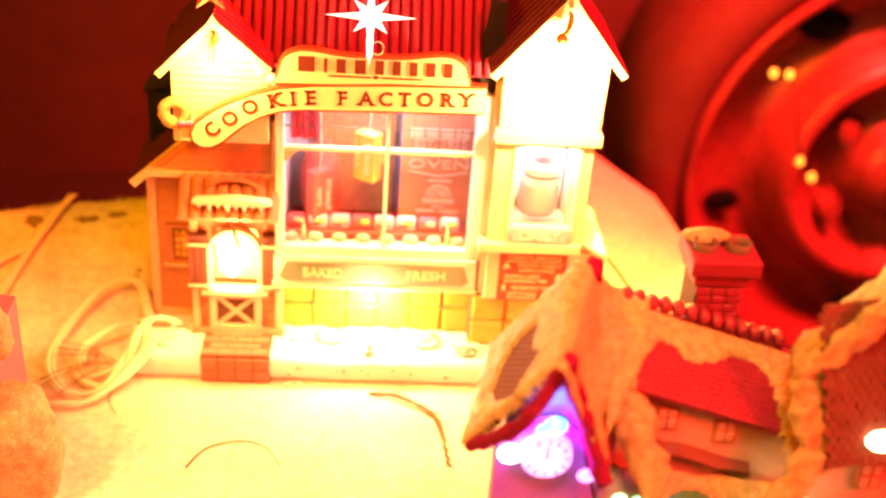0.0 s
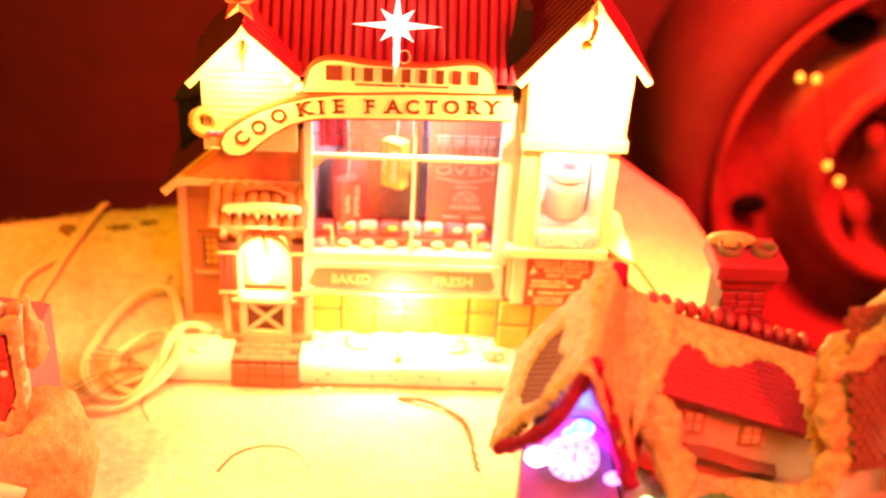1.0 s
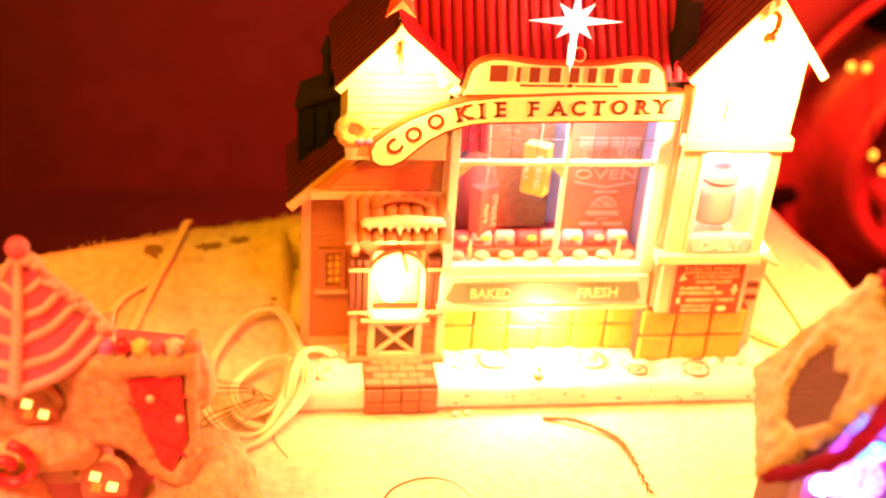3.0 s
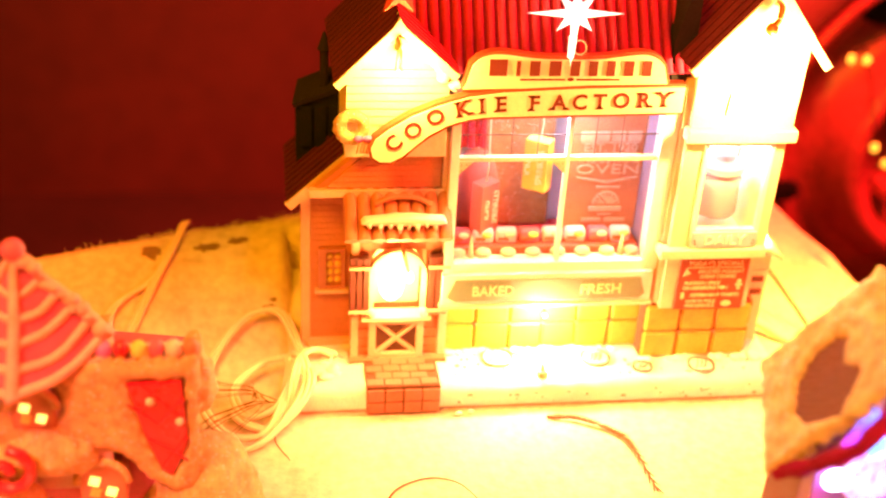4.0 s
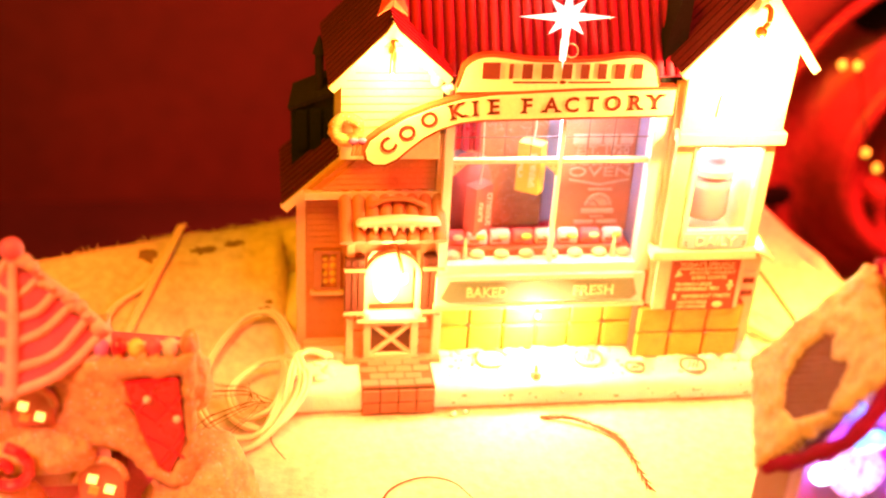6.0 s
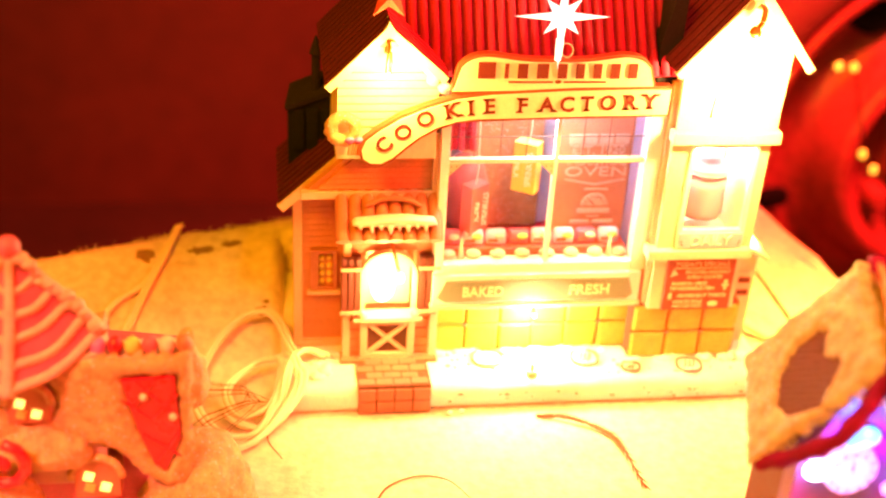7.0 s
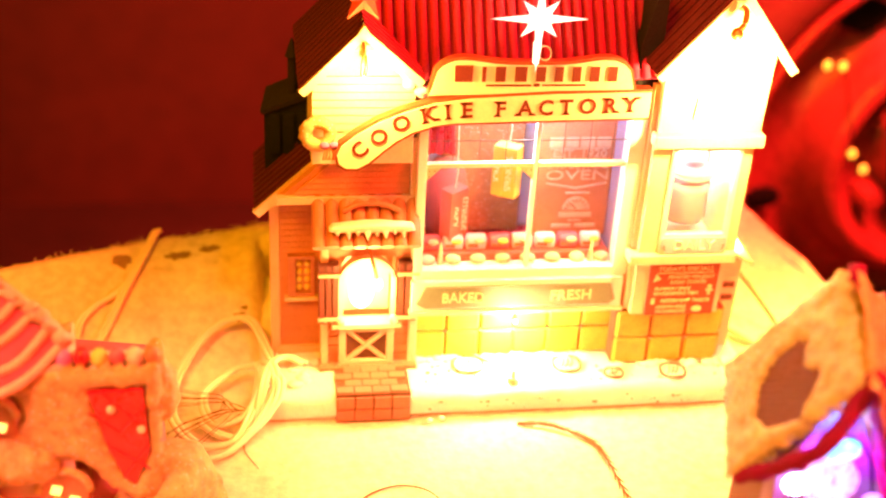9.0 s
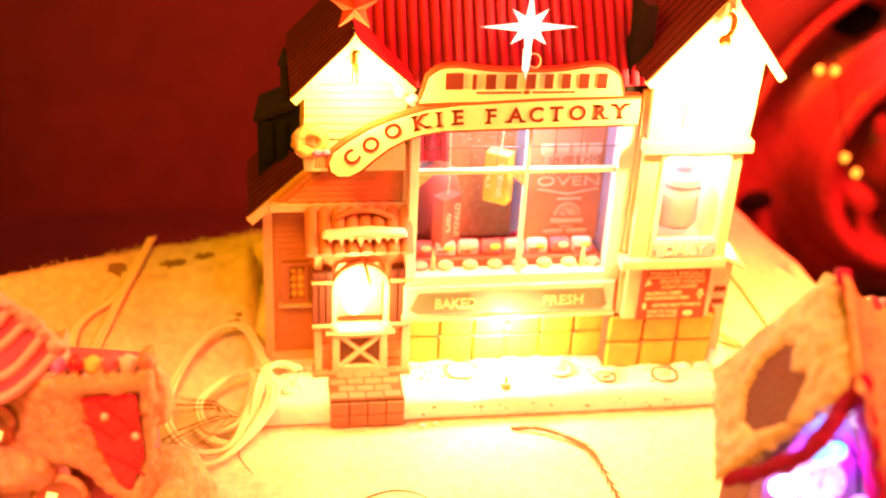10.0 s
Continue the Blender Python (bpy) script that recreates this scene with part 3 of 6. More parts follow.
# lamp on a hook
bm = bmesh.new()
tube(bm, curve_points([(-0.0935, PY - 0.001, 0.0680), (-0.0925, PY - 0.0085, 0.0690), (-0.0905, PY - 0.0090, 0.0610), (-0.0895, PY - 0.0080, 0.0555)]), 0.0007)
lamp = part("porch_lamp", bm, "copper", shop, "copper hook lamp over the door", smooth=True)
bm = bmesh.new()
ball(bm, (-0.0893, PY - 0.0080, 0.0545), 0.0018, 1, 1, 1.3, 10, 8)
part("bulb", bm, "bulb", lamp, smooth=True)
bm = bmesh.new()
ball(bm, (-0.0945, PY + 0.004, 0.0440), 0.0060, 0.8, 0.5, 1.2, 14, 10)
part("lantern", bm, "bulb", lamp, "glowing lantern in the arch", smooth=True)

# clay-tile canopy over the porch, capped with snow
bm = bmesh.new()
slab(bm, (-0.1140, 0.4180, 0.0728), (-0.0735, 0.4180, 0.0728), (-0.0735, 0.4315, 0.0862), (-0.1140, 0.4315, 0.0862), 0.0025)
canopy = part("canopy", bm, "clay", shop, "clay-tile canopy with icicle snow")
for k in range(8):
    x = -0.1118 + 0.0051 * k
    bm = bmesh.new()
    cyl(bm, (x, 0.4172, 0.0725), (x, 0.4318, 0.0866), 0.0026, 0.0026, 14)
    part("roof_tile", bm, "clay", canopy, smooth=False)
bm = bmesh.new()
prism(bm, [(-0.1085, 0.0796), (-0.1040, 0.0790), (-0.0985, 0.0794), (-0.0920, 0.0788), (-0.0860, 0.0793), (-0.0800, 0.0788), (-0.0760, 0.0796), (-0.0772, 0.0812), (-0.0830, 0.0815), (-0.0890, 0.0824), (-0.0950, 0.0822), (-0.1010, 0.0815), (-0.1070, 0.0812)], 0.4165, 0.4215)
part("canopy_snow", bm, "snow", canopy, "snow on the canopy", bevel=0.0006, smooth=True)
for x, ln, w in ((-0.1052, 0.0010, 0.0016), (-0.1010, 0.0026, 0.0013), (-0.0975, 0.0012, 0.0015), (-0.0938, 0.0032, 0.0017), (-0.0905, 0.0016, 0.0012), (-0.0872, 0.0024, 0.0016), (-0.0838, 0.0009, 0.0014), (-0.0805, 0.0022, 0.0012)):
    bm = bmesh.new()
    cyl(bm, (x, 0.4176, 0.0796), (x + 0.0002, 0.4170, 0.0788 - ln), w, 0.0004, 8)
    part("icicle", bm, "snow", canopy, smooth=True)
bm = bmesh.new()
tube(bm, curve_points([(-0.1030, 0.4245, 0.0840), (-0.0975, 0.4250, 0.0864), (-0.0920, 0.4250, 0.0870), (-0.0865, 0.4250, 0.0862), (-0.0815, 0.4245, 0.0838)], 6), 0.0011, 8)
part("scroll", bm, "clay", canopy, smooth=True)

# shop window
VY = 0.4255
bm = bmesh.new()
box(bm, -0.0718, 0.0045, VY - 0.0012, VY + 0.006, 0.0535, 0.0575)
wunit = part("shop_window", bm, "white", shop, "wide white-framed display window", bevel=0.0003)
for x0, x1, z0, z1 in ((-0.0752, -0.0718, 0.0535, 0.128), (0.0045, 0.0105, 0.0535, 0.128), (-0.0718, 0.0045, 0.1215, 0.128)):
    bm = bmesh.new()
    box(bm, x0, x1, VY - 0.0012, VY + 0.006, z0, z1)
    part("frame_rail", bm, "white", wunit, bevel=0.0003)
bm = bmesh.new()
box(bm, -0.0312, -0.0297, VY, VY + 0.003, 0.0575, 0.1215)
part("mullion", bm, "white", wunit)
bm = bmesh.new()
box(bm, -0.0718, 0.0045, VY + 0.0002, VY + 0.0028, 0.1008, 0.1024)
part("transom", bm, "cream", wunit)
for x in (-0.062, -0.052, -0.042, -0.020, -0.010, -0.001):
    bm = bmesh.new()
    box(bm, x - 0.0001, x + 0.0001, VY + 0.0018, VY + 0.0022, 0.1024, 0.1215)
    part("lead_bar", bm, "timber", wunit)
bm = bmesh.new()
box(bm, -0.0718, 0.0045, VY + 0.0018, VY + 0.0022, 0.1108, 0.1111)
part("lead_bar", bm, "timber", wunit)
for cx, sx in ((-0.0718, 1), (-0.0312, -1)):
    bm = bmesh.new()
    prism(bm, [(cx, 0.1010), (cx + sx * 0.0055, 0.1010), (cx + sx * 0.0030, 0.0985), (cx, 0.0955)], VY - 0.0002, VY + 0.001)
    part("corner_plate", bm, "trim", wunit)
    for dx, dz in ((0.0010, 0.0998), (0.0030, 0.0998), (0.0010, 0.0975)):
        bm = bmesh.new()
        ball(bm, (cx + sx * dx, VY - 0.0003, dz), 0.0003, 1, 1, 1, 6, 4)
        part("rivet", bm, "timber", wunit)
bm = bmesh.new()
box(bm, -0.0718, 0.0045, VY + 0.0030, VY + 0.0034, 0.0575, 0.1215)
pane = part("pane", bm, "glass", wunit, "clear window pane")
pane.visible_shadow = False
# room behind the glass
bm = bmesh.new()
box(bm, -0.0735, -0.0720, VY + 0.006, 0.470, 0.050, 0.128)
part("side_lining", bm, "lilac", wunit)
# Right lining takes a darkened lilac, so its dimmer light is in the colour
bm = bmesh.new()
box(bm, 0.0060, 0.0075, VY + 0.006, 0.470, 0.050, 0.128)
part("side_lining", bm, "mauve", wunit)
# worn corner column beside the tower
bm = bmesh.new()
box(bm, 0.0107, 0.0128, 0.4222, 0.462, 0.0386, 0.1345)
bmesh.ops.subdivide_edges(bm, edges=bm.edges[:], cuts=8, use_grid_fill=True)
for v in bm.verts:
    v.co += 0.0004 * noise.noise_vector(v.co * 420)
part("corner_column", bm, "trim", shop, "worn tan corner column", smooth=True)
bm = bmesh.new()
box(bm, -0.0735, 0.0075, VY + 0.006, 0.470, 0.0500, 0.0525)
part("window_floor", bm, "candyred", wunit)
bm = bmesh.new()
box(bm, -0.0735, 0.0075, VY + 0.006, 0.470, 0.1285, 0.1300)
part("window_ceiling", bm, "lilac", wunit)
# curtains in red at the side, folded
bm = bmesh.new()
for k in range(5):
    cyl(bm, (-0.0690 + 0.0024 * k, 0.4450 + 0.0012 * (k % 2), 0.098), (-0.0690 + 0.0020 * k, 0.4450, 0.1285), 0.0015, 0.0015, 8)
part("curtain", bm, "candyred", wunit, "red curtain")
# oven poster panel
bm = bmesh.new()
box(bm, -0.0240, 0.0058, 0.4460, 0.4475, 0.0605, 0.1270)
oven = part("oven_panel", bm, "poster", wunit, "brick-red industrial oven panel with white lettering")
bars(oven, "postertext", [(-0.0205, -0.0150, 0.0998, 0.1038), (-0.0140, -0.0090, 0.0998, 0.1038), (-0.0080, -0.0025, 0.0998, 0.1038), (-0.0015, 0.0040, 0.0998, 0.1038)], 0.4457)
lettering("EST. 1920", (-0.0080, 0.4457, 0.0967), 0.0048, "postertext", oven, width=0.0215, depth=0.0002)
lettering("INDUSTRIAL", (-0.0080, 0.4457, 0.0917), 0.0044, "postertext", oven, width=0.0245, depth=0.0002)
lettering("OVEN", (-0.0080, 0.4457, 0.0872), 0.0060, "postertext", oven, width=0.0255, depth=0.0002)
bm = bmesh.new()
for z in (0.0988, 0.0940):
    box(bm, -0.0200, 0.0035, 0.4455, 0.4459, z, z + 0.0005)
prism(bm, [(-0.0205, 0.0843), (-0.0080, 0.0820), (0.0045, 0.0843), (0.0045, 0.0837), (-0.0080, 0.0812), (-0.0205, 0.0837)], 0.4455, 0.4459)
part("rule", bm, "postertext", oven)
DX, DZ = -0.0072, 0.0722
bm = bmesh.new()
prism(bm, [(DX + 0.0056 * math.cos(math.pi * k / 16), DZ + 0.0056 * math.sin(math.pi * k / 16)) for k in range(17)], 0.4453, 0.4459)
dial = part("dial", bm, "postertext", oven, "half-round white dial")
for k in range(9):
    a = math.pi * (k + 0.5) / 9
    bm = bmesh.new()
    cyl(bm, (DX + 0.0036 * math.cos(a), 0.4452, DZ + 0.0036 * math.sin(a)), (DX + 0.0050 * math.cos(a), 0.4452, DZ + 0.0050 * math.sin(a)), 0.0002, 0.0002, 5)
    part("tick", bm, "letter", dial)
bm = bmesh.new()
cyl(bm, (DX, 0.4452, DZ + 0.0005), (DX - 0.0026, 0.4452, DZ + 0.0030), 0.00025, 0.00025, 5)
part("needle", bm, "letter", dial)
bars(oven, "postertext", [(-0.0120, -0.0022, 0.0792, 0.0799), (-0.0140, -0.0005, 0.0688, 0.0708), (-0.0100, -0.0045, 0.0670, 0.0674), (-0.0165, -0.0085, 0.0640, 0.0655), (-0.0070, 0.0015, 0.0640, 0.0655)], 0.4457)
# hanging ingredient boxes
for bx0, z0, turn, colours, words in ((-0.0580, 0.0750, 35, ("redbox", "redbox"), ("ICING", "SPRINKLES")), (-0.0380, 0.0930, -35, ("yellowbox", "yellowbox"), ("ICING", "SPRINKLES"))):
    pz = Matrix.Translation((bx0, 0.4400, z0)) @ pose(0, 0, 0, 0, 0, turn)
    bm = bmesh.new()
    box(bm, -0.0048, 0.0048, -0.0030, 0.0030, -0.0105, 0.0105, pz)
    bx = part("hanging_box", bm, colours[0], wunit, "hanging yellow sprinkles box", bevel=0.0003)
    bm = bmesh.new()
    box(bm, -0.0049, -0.0005, -0.0033, -0.0029, -0.0104, 0.0104, pz)
    part("box_label", bm, colours[1], bx)
    for wx, wd in zip((-0.0026, 0.0022), words):
        p = pz @ Vector((wx, -0.0035, 0))
        lettering(wd, p, 0.0040, "letterwhite", bx, depth=0.0001, turn=90, squeeze=0.78)
    bm = bmesh.new()
    tube(bm, [(bx0, 0.4400, z0 + 0.0104), (bx0 + 0.0006, 0.4402, z0 + 0.017), (bx0 - 0.0004, 0.4402, 0.1286)], 0.0003, 6)
    part("string", bm, "cord", bx)
# brown panel behind the boxes; its specks stand for reflections in the glass
bm = bmesh.new()
box(bm, -0.0600, -0.0262, 0.4640, 0.4660, 0.0535, 0.1030)
part("glint_panel", bm, "glintpanel", wunit, "copper-brown back panel with specks for glints in the glass", bevel=0.0006)
# mixer behind the boxes
bm = bmesh.new()
lathe(bm, [(0.0, 0.0), (0.006, 0.0), (0.0095, 0.008), (0.0088, 0.024), (0.0060, 0.034), (0.0, 0.036)], (-0.058, 0.4600, 0.0535), n=20)
part("mixing_vat", bm, "redbox", wunit, "red mixing vat", smooth=True)
# shelf of cookies and bowls
for k in range(8):
    x = -0.0675 + 0.0093 * k
    bm = bmesh.new()
    box(bm, x - 0.0042, x + 0.0042, 0.4350, 0.4400, 0.0600, 0.0660)
    bowl = part("cookie_tray", bm, "lilac" if k % 3 else "pink", wunit, "rounded tray of cookies", bevel=0.0016, smooth=True)
    bm = bmesh.new()
    ball(bm, (x + 0.0012, 0.4350, 0.0642), 0.0019, 1.2, 0.7, 0.7, 10, 6)
    part("cookie", bm, "yellowbox" if k % 2 else "icing", bowl, smooth=True)
    bm = bmesh.new()
    box(bm, x - 0.0034, x + 0.0006, 0.4346, 0.4352, 0.0618, 0.0632)
    part("tray_label", bm, "redbox", bowl)
bm = bmesh.new()
box(bm, -0.0715, 0.0045, 0.4330, 0.4450, 0.0525, 0.0600)
part("cookie_shelf", bm, "redbox", wunit, "red shelf", bevel=0.0004)
for k in range(8):
    bm = bmesh.new()
    ball(bm, (-0.0690 + 0.0100 * k, 0.4305, 0.0590), 0.0026, 1.3, 1, 0.75, 10, 6)
    part("frosting_blob", bm, "icing", wunit, smooth=True)
for x in (-0.0640, -0.0035):
    bm = bmesh.new()
    cyl(bm, (x, 0.4300, 0.0570), (x, 0.4300, 0.0665), 0.0015, 0.0003, 10)
    part("icing_cone", bm, "cream", wunit, smooth=True)
bm = bmesh.new()
ball(bm, (-0.0440, 0.4420, 0.1210), 0.0065, 1.5, 1, 0.7, 14, 8)
part("ceiling_lamp", bm, "bulb", wunit, "glowing lamp in the window", smooth=True)

# sill panel with words
bm = bmesh.new()
box(bm, -0.0757, 0.0092, VY - 0.0030, VY + 0.005, 0.0400, 0.0535)
sill = part("sill_panel", bm, "white", shop, "white sill panel", bevel=0.0004)
bm = bmesh.new()
prism(bm, [(-0.0705, 0.0417), (0.0040, 0.0417), (0.0062, 0.0438), (0.0040, 0.0512), (-0.0705, 0.0512), (-0.0738, 0.0438)], VY - 0.0036, VY - 0.0028)
green = part("green_band", bm, "sage", sill, "sage green lettered band")
lettering("BAKED", (-0.0555, VY - 0.0037, 0.0462), 0.0062, "lettergold", green, width=0.0165, bold=0.0001)
lettering("FRESH", (-0.0120, VY - 0.0037, 0.0462), 0.0062, "lettergold", green, width=0.0165, bold=0.0001)
bm = bmesh.new()
box(bm, -0.0765, 0.0100, VY - 0.0038, VY + 0.004, 0.0383, 0.0400)
part("sill_lip", bm, "cream", sill, bevel=0.0003)
# small glowing bulb under the sill
bm = bmesh.new()
tube(bm, [(-0.0340, VY - 0.0020, 0.0386), (-0.0340, VY - 0.0030, 0.0376), (-0.0340, VY - 0.0050, 0.0362)], 0.0004, 6)
sb = part("sill_lamp", bm, "copper", shop, "small glowing sill lamp")
bm = bmesh.new()
ball(bm, (-0.0340, VY - 0.0052, 0.0354), 0.0008, 1, 1, 1.2, 10, 8)
part("bulb", bm, "bulb", sb, smooth=True)

# tiled plinth under the window
TY = 0.4325
bm = bmesh.new()
box(bm, -0.0745, 0.0130, TY, 0.470, 0.0116, 0.0384)
plinth = part("plinth", bm, "mortar", shop, "yellow glazed tile plinth")
tl = block_mesh(0.0136, 0.0022, 0.0124, "tile", 0.0008)
for r in range(2):
    for c in range(6):
        piece("tile", tl, pose(-0.0672 + 0.0142 * c, TY - 0.0006, 0.0185 + 0.0130 * r), plinth)
for c in range(5):
    bm = bmesh.new()
    ball(bm, (-0.0601 + 0.0142 * c, TY - 0.0016, 0.0250), 0.0009, 1, 0.6, 1, 8, 6)
    part("stud", bm, "clay", plinth, smooth=True)

# corner tower
bm = bmesh.new()
prism(bm, [(0.0130, 0.1165), (0.0530, 0.1165), (0.0538, 0.1482), (0.0345, 0.1728), (0.0125, 0.1476)], 0.4195, 0.470)
tower = part("tower_wall", bm, "cream", shop, "tall cream gabled tower", bevel=0.0004)
for x0, x1, y0, z0, z1 in ((0.0130, 0.0495, 0.4205, 0.0370, 0.0625), (0.0125, 0.0200, 0.4195, 0.0660, 0.1120), (0.0468, 0.0518, 0.4195, 0.0660, 0.1120), (0.0200, 0.0468, 0.4560, 0.0660, 0.1120)):
    bm = bmesh.new()
    box(bm, x0, x1, y0, 0.470, z0, z1)
    part("wall_panel", bm, "cream", tower, bevel=0.0004)
bm = bmesh.new()
box(bm, 0.0085, 0.0535, 0.4235, 0.470, 0.0116, 0.0372)
tbase = part("tower_plinth", bm, "mortar", shop, "yellow glazed tile plinth of the tower")
tl2 = block_mesh(0.0142, 0.0022, 0.0120, "tile", 0.0008)
tl3 = block_mesh(0.0022, 0.0142, 0.0120, "tile", 0.0008)
for r in range(2):
    for c in range(3):
        piece("tile", tl2, pose(0.0160 + 0.0150 * c, 0.4230, 0.0182 + 0.0126 * r), tbase)
        piece("tile", tl3, pose(0.0540, 0.4315 + 0.0150 * c, 0.0182 + 0.0126 * r), tbase)
for c in range(2):
    bm = bmesh.new()
    ball(bm, (0.0235 + 0.0150 * c, 0.4217, 0.0245), 0.0009, 1, 0.6, 1, 8, 6)
    part("stud", bm, "clay", tbase, smooth=True)
for x0, x1, z0, z1 in ((0.0085, 0.0515, 0.0622, 0.0662), (0.0115, 0.0540, 0.1118, 0.1168)):
    bm = bmesh.new()
    box(bm, x0, x1, 0.4160, 0.472, z0, z1)
    part("ledge", bm, "cream", tower, bevel=0.0006)
bm = bmesh.new()
box(bm, 0.0185, 0.0470, 0.4190, 0.4206, 0.0372, 0.0606)
menu = part("menu_board", bm, "board", tower, "dark red specials board with cream writing", bevel=0.0002)
lettering("TODAY'S SPECIALS", (0.0330, 0.4189, 0.0586), 0.0026, "lettergold", menu, width=0.0225, depth=0.0002)
bars(menu, "lettergold", [(0.0215, 0.0445, 0.0568, 0.0570)], 0.4189)
lettering("FROSTED HOLIDAY", (0.0355, 0.4189, 0.0549), 0.0023, "lettergold", menu, width=0.0190, depth=0.0002, shear=0.2)
lettering("SUGAR COOKIES", (0.0345, 0.4189, 0.0526), 0.0023, "lettergold", menu, width=0.0150, depth=0.0002, shear=0.2)
lettering("PUMPKIN SPICE", (0.0285, 0.4189, 0.0495), 0.0022, "lettergold", menu, width=0.0150, depth=0.0002, shear=0.2)
lettering("GINGERBREAD MEN", (0.0300, 0.4189, 0.0473), 0.0022, "lettergold", menu, width=0.0185, depth=0.0002, shear=0.2)
lettering("PEPPERMINT TWISTS", (0.0345, 0.4189, 0.0438), 0.0023, "lettergold", menu, width=0.0205, depth=0.0002, shear=0.2)
lettering("NORTH POLE", (0.0290, 0.4189, 0.0410), 0.0022, "lettergold", menu, width=0.0125, depth=0.0002, shear=0.2)
lettering("MACAROONS", (0.0290, 0.4189, 0.0389), 0.0022, "lettergold", menu, width=0.0125, depth=0.0002, shear=0.2)
bm = bmesh.new()
ball(bm, (0.0400, 0.4189, 0.0398), 0.0018, 1.3, 0.2, 0.8, 10, 6)
part("cookie_motif", bm, "lettergold", menu)
bm = bmesh.new()
prism(bm, [(0.0202, 0.0530), (0.0232, 0.0542), (0.0212, 0.0566)], 0.4186, 0.4190)
part("cookie_motif", bm, "lettergold", menu)
bm = bmesh.new()
ball(bm, (0.0440, 0.4189, 0.0502), 0.0010, 1, 0.3, 1, 8, 6)
box(bm, 0.0425, 0.0455, 0.4187, 0.4191, 0.0482, 0.0491)
box(bm, 0.0434, 0.0446, 0.4187, 0.4191, 0.0464, 0.0495)
part("biscuit_motif", bm, "lettergold", menu)
bm = bmesh.new()
box(bm, 0.0205, 0.0219, 0.4187, 0.4191, 0.0425, 0.0452)
part("sweet_motif", bm, "lettergold", menu)
# tower window with cookie jar
bm = bmesh.new()
for x0, x1, z0, z1 in ((0.0198, 0.0215, 0.0660, 0.1115), (0.0455, 0.0472, 0.0660, 0.1115), (0.0215, 0.0455, 0.1100, 0.1115), (0.0215, 0.0455, 0.0660, 0.0745)):
    box(bm, x0, x1, 0.4180, 0.4210, z0, z1)
jw = part("jar_window", bm, "white", tower, "tower window lit white around a cookie jar", bevel=0.0002)
bm = bmesh.new()
prism(bm, [(0.0205, 0.0690), (0.0230, 0.0668), (0.0440, 0.0668), (0.0465, 0.0690), (0.0465, 0.0735), (0.0205, 0.0735)], 0.4172, 0.4182)
dl = part("daily_panel", bm, "lilac", jw)
lettering("DAILY", (0.0335, 0.4171, 0.0702), 0.0062, "letterwhite", dl, width=0.0165, depth=0.0005)
for x, z in ((0.0215, 0.0700), (0.0218, 0.0686), (0.0455, 0.0700), (0.0452, 0.0686)):
    bm = bmesh.new()
    ball(bm, (x, 0.4171, z), 0.0004, 1, 1, 1, 6, 4)
    part("rivet", bm, "timber", dl)
bm = bmesh.new()
lathe(bm, [(0.0, 0.0745), (0.0075, 0.0748), (0.0086, 0.0770), (0.0082, 0.0880), (0.0088, 0.0905), (0.0070, 0.0925), (0.0070, 0.0935), (0.0090, 0.0938), (0.0090, 0.0948), (0.0085, 0.0952), (0.0090, 0.0957), (0.0086, 0.0966), (0.0060, 0.0985), (0.0050, 0.0990), (0.0055, 0.1002), (0.0030, 0.1020), (0.0, 0.1024)], (0.0335, 0.4330, 0.0), n=28)
part("cookie_jar", bm, "jar", jw, "mauve cookie jar with ridged lid", smooth=True)
bm = bmesh.new()
box(bm, 0.0215, 0.0455, 0.4470, 0.4480, 0.0740, 0.1110)
part("lit_backing", bm, "white", jw)
bm = bmesh.new()
box(bm, 0.0215, 0.0455, 0.4198, 0.4202, 0.0745, 0.1100)
jp = part("pane", bm, "glass", jw)
jp.visible_shadow = False
# gable window slit and plaque in the upper tower
bm = bmesh.new()
prism(bm, [(0.0255, 0.1225), (0.0295, 0.1225), (0.0290, 0.1290), (0.0262, 0.1310)], 0.4185, 0.4197)
part("gable_plaque", bm, "lilac", tower)
# tower roof; shaded left and red-lit right slope are put into two colours
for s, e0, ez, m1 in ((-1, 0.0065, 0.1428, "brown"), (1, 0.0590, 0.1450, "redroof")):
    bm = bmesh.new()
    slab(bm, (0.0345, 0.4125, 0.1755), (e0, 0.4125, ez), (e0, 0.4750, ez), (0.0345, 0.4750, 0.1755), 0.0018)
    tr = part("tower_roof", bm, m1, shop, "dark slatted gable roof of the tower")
    for k in range(12):
        y = 0.4150 + 0.0050 * k
        bm = bmesh.new()
        slab(bm, (0.0345, y, 0.1764), (e0 - s * 0.0002, y, ez + 0.0008), (e0 - s * 0.0002, y + 0.0020, ez + 0.0008), (0.0345, y + 0.0020, 0.1764), 0.0011)
        part("roof_batten", bm, m1, tr)
    bm = bmesh.new()
    slab(bm, (0.0345, 0.4112, 0.1745), (e0, 0.4112, ez - 0.0009), (e0, 0.4140, ez - 0.0009), (0.0345, 0.4140, 0.1745), 0.0030)
    part("barge_board", bm, "cream", tr)
bm = bmesh.new()
tube(bm, curve_points([(0.0345, 0.4180, 0.1660), (0.0338, 0.4080, 0.1675), (0.0328, 0.4055, 0.1635), (0.0312, 0.4060, 0.1605)]), 0.0010)
tl_ = part("tower_lamp", bm, "copper", shop, "copper hook lamp under the tower gable", smooth=True)
bm = bmesh.new()
ball(bm, (0.0310, 0.4060, 0.1598), 0.0022, 1, 1, 1, 10, 8)
part("bulb", bm, "copper", tl_, smooth=True)
bm = bmesh.new()
